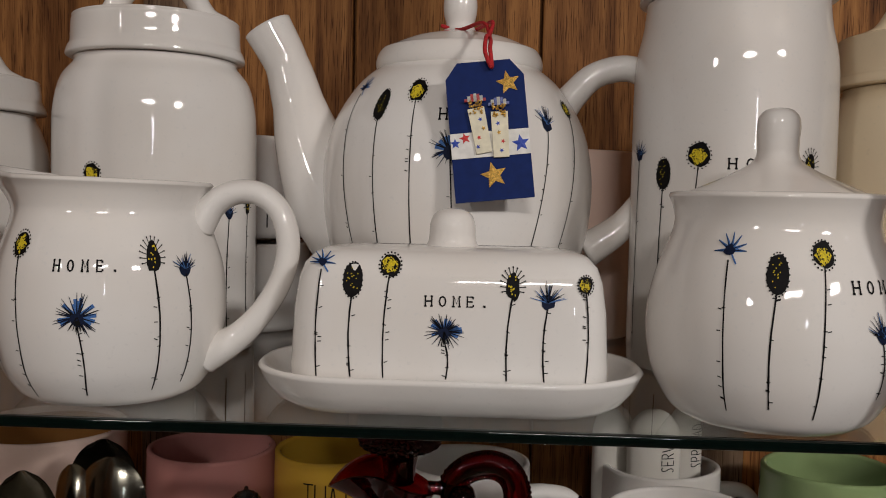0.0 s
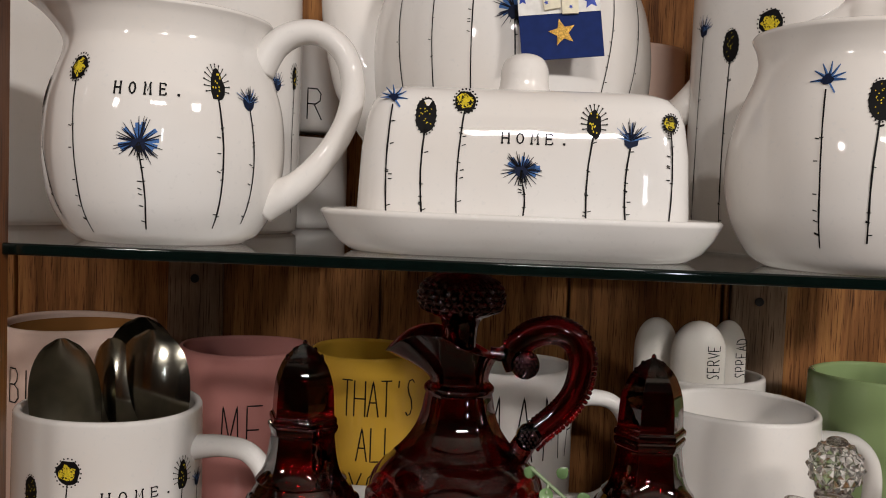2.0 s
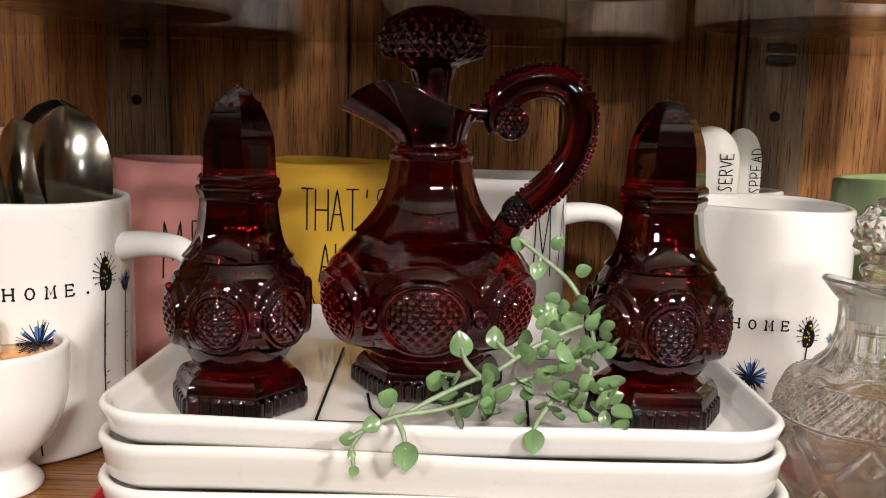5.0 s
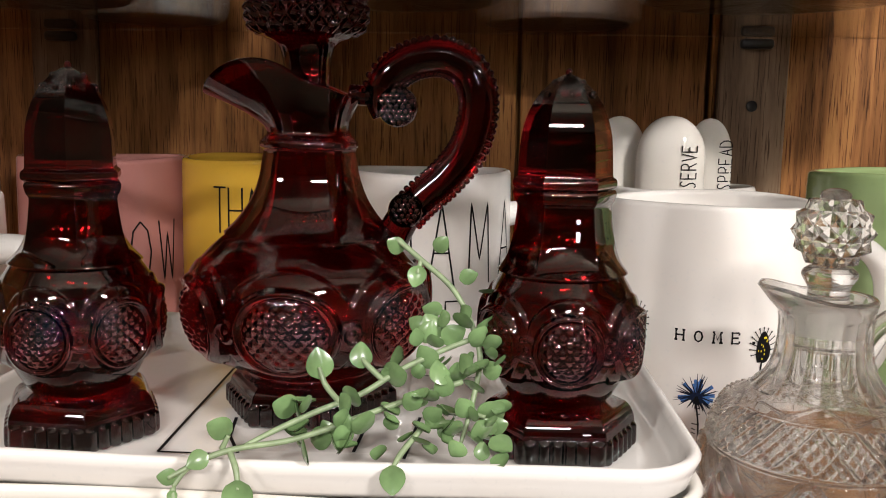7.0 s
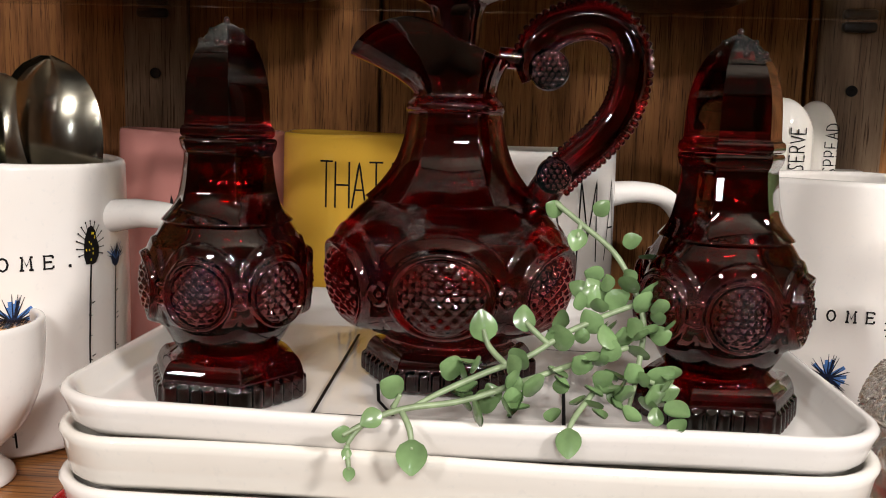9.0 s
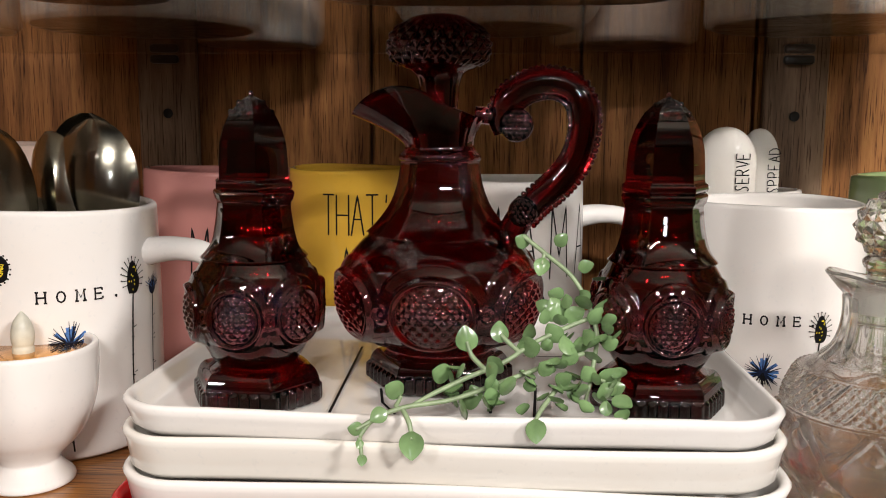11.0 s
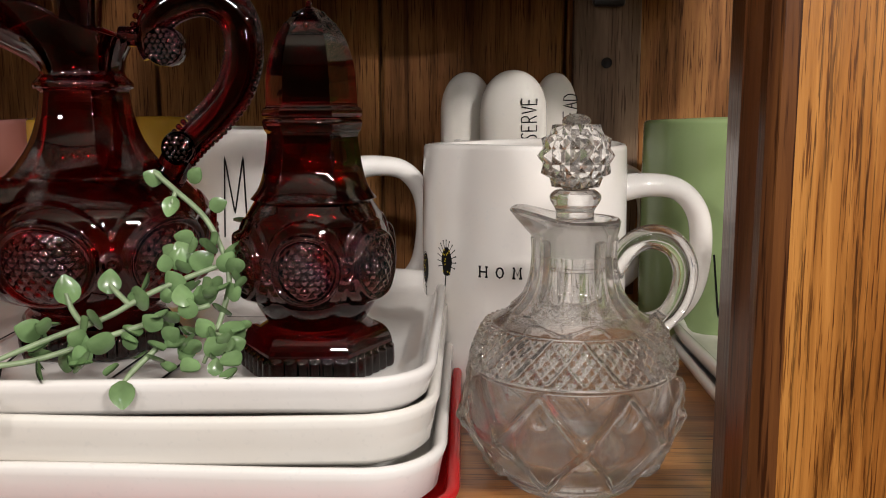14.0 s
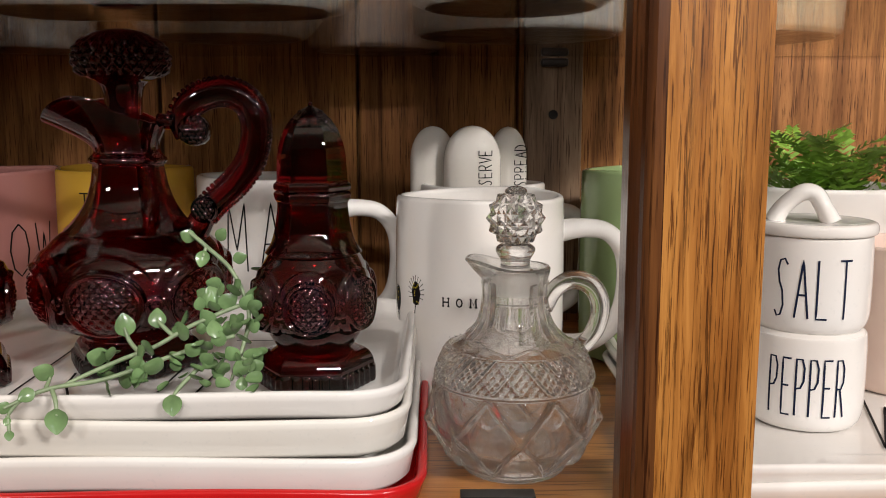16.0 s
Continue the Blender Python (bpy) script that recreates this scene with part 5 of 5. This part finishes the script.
# ---- next bay: plates, salt and pepper, fern ----
for i, (z, h) in enumerate(((ZW, 0.0120), (ZW + 0.0080, 0.0120))):
    rplate = serving_plate((0.3125 + 0.001 * i, 0.4700, z), 0.1135, 0.108, h, WHITE, "white glazed rounded serving plate in a stack", seed=5 + i)
lettering(rplate, "WWM", plate_ink(0.0009), 0.010, -0.075, 0.070, 0.02, 0.008, 0.0012, slant=0.4)
R_FLOOR = ZW + 0.0080 + 0.0052
for i, (z, word, label) in enumerate(((R_FLOOR, "PEPPER", "white stoneware cellar lettered PEPPER under another"), (R_FLOOR + 0.0445, "SALT", "white lidded stoneware cellar lettered SALT stacked on another"))):
    ob = thing("salt_cellar" if i else "pepper_cellar", (0.2715, 0.4380, z), label, "cellar", "stacked cellars", turn=-16)
    o = smooth_profile([(0.0215, 0), (0.0235, 0.001), (0.0255, 0.0045), (0.0264, 0.012), (0.0264, 0.033), (0.0260, 0.0425), (0.0252, 0.0436)], 5)
    part("body", lathe(wall_profile(o, 0.004), 64), WHITE, ob)
    lettering(ob, word, on_lathe(o), -0.0015, 0.0085, 0.0260, 0.0056 if i else 0.0040, 0.0034 if i else 0.0018, 0.0009, mat=NAVY_INK)
    if i:
        lid = part("lid", lathe([(0, 0.0438)] + smooth_profile([(0.0255, 0.0438), (0.0274, 0.0446), (0.0278, 0.0470), (0.0270, 0.0492), (0.0245, 0.0497), (0.018, 0.0490), (0, 0.0488)], 4), 64), WHITE, ob)
        part("lid_grip", tube([(-0.0165, 0.003, 0.0485), (-0.0130, 0.002, 0.0550), (-0.006, 0.0, 0.0615), (0.000, -0.001, 0.0615), (0.004, -0.002, 0.0555), (0.0075, -0.003, 0.0485)], [0.0045, 0.004, 0.004, 0.004, 0.004, 0.0048], 12, flat=1.6), WHITE, lid)

fern_pot = thing("fern_pot", (0.3300, 0.5650, ZW), "white ceramic pot with a bright green artificial fern", "potted plant")
o = smooth_profile([(0.032, 0), (0.036, 0.002), (0.042, 0.05), (0.0445, 0.1), (0.046, 0.112)], 4)
part("pot", lathe(wall_profile(o, 0.004), 56), WHITE, fern_pot)
rng = random.Random(11)
bm = bmesh.new()
for i in range(46):
    a, out = rng.uniform(0, 6.283), rng.uniform(0.02, 0.075)
    rise = rng.uniform(0.018, 0.048)
    root = Vector((0.02 * rng.uniform(-1, 1), 0.02 * rng.uniform(-1, 1), 0.100))
    tip = root + Vector((out * math.cos(a), out * math.sin(a), rise))
    line = curve_points([root, (root + tip) / 2 + Vector((0, 0, 0.012)), tip], 9)
    for p, q in zip(line[2:], line[3:]):
        d = (q - p).normalized()
        s = d.cross(Vector((0, 0, 1))).normalized()
        f = 1 - (p - root).length / ((tip - root).length + 0.01)
        for sg in (-1, 1):
            w = 0.010 * (0.3 + f) * sg
            b = p + s * w + d * 0.005 + Vector((0, 0, rng.uniform(-0.001, 0.002)))
            m = p + s * w * 0.5 + d * 0.0045 + Vector((0, 0, 0.0012))
            bm.faces.new([bm.verts.new(v) for v in (p, p + d * 0.0018, m, b)])
part("fronds", bm, FERN, fern_pot, "bright green feathery fern fronds")
blush_box = tagged(part("mug", lathe(wall_profile(smooth_profile([(0.028, 0), (0.031, 0.004), (0.034, 0.03), (0.036, 0.068), (0.0365, 0.075)], 4), 0.003), 56), BLUSH), "blush glazed cup standing on the plates", "mug")
blush_box.location = (0.3480, 0.4900, R_FLOOR)

# ---- trailing leaves ----
sprig = thing("leaf_sprig", (0.0, 0.380, TOP_FLOOR), "trailing artificial sprig of small round green leaves draped over the plate", "artificial plant")
inv = sprig.matrix_world.inverted()
def stem(*line):
    part("stem", tube([inv @ Vector(p) for p in line], [0.0009] * (len(line) - 1) + [0.0006], 7, steps=6), STEM, sprig)


stem((-0.0050, 0.4030, 1.2120), (0.0030, 0.4000, 1.2060), (0.0130, 0.3960, 1.1980), (0.0190, 0.3930, 1.1880), (0.0220, 0.3890, 1.1780), (0.0200, 0.3820, 1.1660), (0.0170, 0.3750, 1.1560))
stem((0.0210, 0.3910, 1.1840), (0.0120, 0.3880, 1.1810), (-0.0010, 0.3820, 1.1760), (-0.0120, 0.3760, 1.1700), (-0.0240, 0.3710, 1.1660), (-0.0350, 0.3650, 1.1620), (-0.0430, 0.3590, 1.1590))
stem((0.0170, 0.3840, 1.1720), (0.0040, 0.3780, 1.1690), (-0.0110, 0.3710, 1.1650), (-0.0290, 0.3640, 1.1600), (-0.0450, 0.3570, 1.1590), (-0.0550, 0.3520, 1.1560), (-0.0590, 0.3490, 1.1510))
stem((-0.0460, 0.3570, 1.1590), (-0.0430, 0.3530, 1.1550), (-0.0420, 0.3510, 1.1500))
stem((-0.0590, 0.3490, 1.1510), (-0.0580, 0.3470, 1.1450))
stem((0.0060, 0.3670, 1.1630), (0.0010, 0.3610, 1.1580), (-0.0010, 0.3575, 1.1550))
stem((0.0180, 0.3780, 1.1650), (0.0240, 0.3760, 1.1640))
stem((-0.0180, 0.3730, 1.1680), (-0.0230, 0.3770, 1.1720), (-0.0250, 0.3780, 1.1770))
stem((-0.0060, 0.3790, 1.1730), (-0.0110, 0.3810, 1.1770), (-0.0130, 0.3820, 1.1790))
stem((-0.0480, 0.3570, 1.1590), (-0.0460, 0.3570, 1.1630))
stem((0.0030, 0.4000, 1.2060), (0.0020, 0.3980, 1.2020))
stem((-0.0550, 0.3520, 1.1560), (-0.0600, 0.3480, 1.1540))


def leaf(place, size, facing, droop, roll):
    """A small cupped round leaf, thick enough to shade."""
    bm = bmesh.new()
    cols, rows = 6, 7
    layers = []
    for side in (0, 1):
        grid_pts = []
        for i in range(rows + 1):
            t = i / rows
            half = 0.5 * size * math.sin(math.pi * min(0.985, 0.03 + 0.96 * t**0.8)) ** 0.72
            row = []
            for j in range(cols + 1):
                s = 2 * j / cols - 1
                row.append(bm.verts.new((s * half, 0.12 * size * (s * s - 0.4) * math.sin(math.pi * t) + 0.16 * size * t * t + side * 0.0004, size * 1.12 * (t - 0.05))))
            grid_pts.append(row)
        layers.append(grid_pts)
        for a, b in zip(grid_pts, grid_pts[1:]):
            for j in range(cols):
                bm.faces.new((a[j], a[j + 1], b[j + 1], b[j]))
    bmesh.ops.transform(bm, matrix=inv @ pose(*place, 0, 0, facing) @ pose(0, 0, 0, 0, roll, 0) @ pose(0, 0, 0, droop) @ Matrix.Translation((0, 0, -0.52 * size)), verts=bm.verts)
    return part("leaf", bm, LEAF, sprig)


hanging_leaves = [  # x, y, z, size, droop, lean
    (-0.0420, 0.3510, 1.1480, 0.0078, 182, 0),
    (-0.0010, 0.3570, 1.1520, 0.0067, 182, 0),
    (-0.0580, 0.3470, 1.1440, 0.0031, 180, 5),
    (-0.0600, 0.3480, 1.1540, 0.0045, 20, -75),
    (-0.0590, 0.3480, 1.1490, 0.0026, 170, 25),
    (-0.0480, 0.3560, 1.1650, 0.0064, 25, -60),
    (-0.0530, 0.3510, 1.1580, 0.0052, 50, -130),
    (-0.0260, 0.3580, 1.1580, 0.0068, 75, 80),
    (-0.0330, 0.3700, 1.1670, 0.0070, 30, -65),
    (-0.0250, 0.3780, 1.1780, 0.0076, 0, -10),
    (-0.0130, 0.3820, 1.1800, 0.0065, -15, 5),
    (-0.0150, 0.3720, 1.1700, 0.0067, 40, 40),
    (-0.0100, 0.3660, 1.1640, 0.0073, 60, -60),
    (-0.0180, 0.3620, 1.1590, 0.0054, 70, 60),
]
middle_leaves = [  # x, y, z, size, droop, lean
    (-0.0030, 0.3780, 1.1750, 0.0076, 50, 70),
    (0.0030, 0.3720, 1.1690, 0.0056, 30, -40),
    (-0.0030, 0.3680, 1.1650, 0.0052, 80, 30),
    (0.0060, 0.3840, 1.1790, 0.0066, 20, -30),
    (0.0060, 0.3880, 1.1860, 0.0059, 0, 20),
    (0.0140, 0.3880, 1.1850, 0.0067, 20, 60),
    (0.0160, 0.3820, 1.1750, 0.0069, 40, -20),
    (0.0200, 0.3840, 1.1700, 0.0066, 60, 20),
    (0.0260, 0.3760, 1.1650, 0.0076, 30, 40),
    (0.0150, 0.3700, 1.1620, 0.0056, 60, -50),
    (0.0060, 0.3640, 1.1600, 0.0055, 70, 20),
    (0.0160, 0.3640, 1.1580, 0.0055, 110, 30),
    (0.0250, 0.3720, 1.1620, 0.0048, 150, 20),
]
upper_leaves = [  # x, y, z, size, droop, lean
    (-0.0050, 0.4020, 1.2100, 0.0053, 20, -60),
    (0.0020, 0.3980, 1.2010, 0.0057, 170, 10),
    (0.0090, 0.4000, 1.2110, 0.0049, 10, 40),
    (0.0180, 0.3940, 1.2020, 0.0048, 30, 70),
    (0.0090, 0.3700, 1.1660, 0.0052, 40, 50),
    (0.0020, 0.3640, 1.1610, 0.0047, 100, -30),
    (0.0190, 0.3860, 1.1780, 0.0051, 50, -60),
    (0.0250, 0.3840, 1.1810, 0.0046, 60, 60),
    (0.0120, 0.3780, 1.1720, 0.0057, 20, 10),
    (-0.0050, 0.3600, 1.1580, 0.0047, 120, -20),
    (0.0100, 0.3860, 1.1770, 0.0051, 70, -30),
    (0.0180, 0.3740, 1.1670, 0.0056, 20, -30),
    (0.0080, 0.3740, 1.1700, 0.0053, 60, 30),
]
rng = random.Random(5)
for px, py, pz, size, droop, lean in hanging_leaves + middle_leaves + upper_leaves:
    leaf((px, py, pz), size * 1.08, rng.uniform(-25, 25), droop, lean)
for i in range(46):
    up = rng.random() ** 1.4
    leaf((rng.uniform(-0.014 + 0.020 * up, 0.031 - 0.004 * up), 0.364 + 0.030 * up + rng.uniform(-0.004, 0.006), 1.156 + 0.040 * up), rng.uniform(0.0046, 0.0075), rng.uniform(-50, 50), rng.uniform(-30, 120), rng.uniform(-70, 70))
for i in range(14):
    leaf((rng.uniform(-0.032, -0.006), rng.uniform(0.360, 0.374), rng.uniform(1.157, 1.174)), rng.uniform(0.0050, 0.0078), rng.uniform(-40, 40), rng.uniform(-20, 110), rng.uniform(-80, 80))
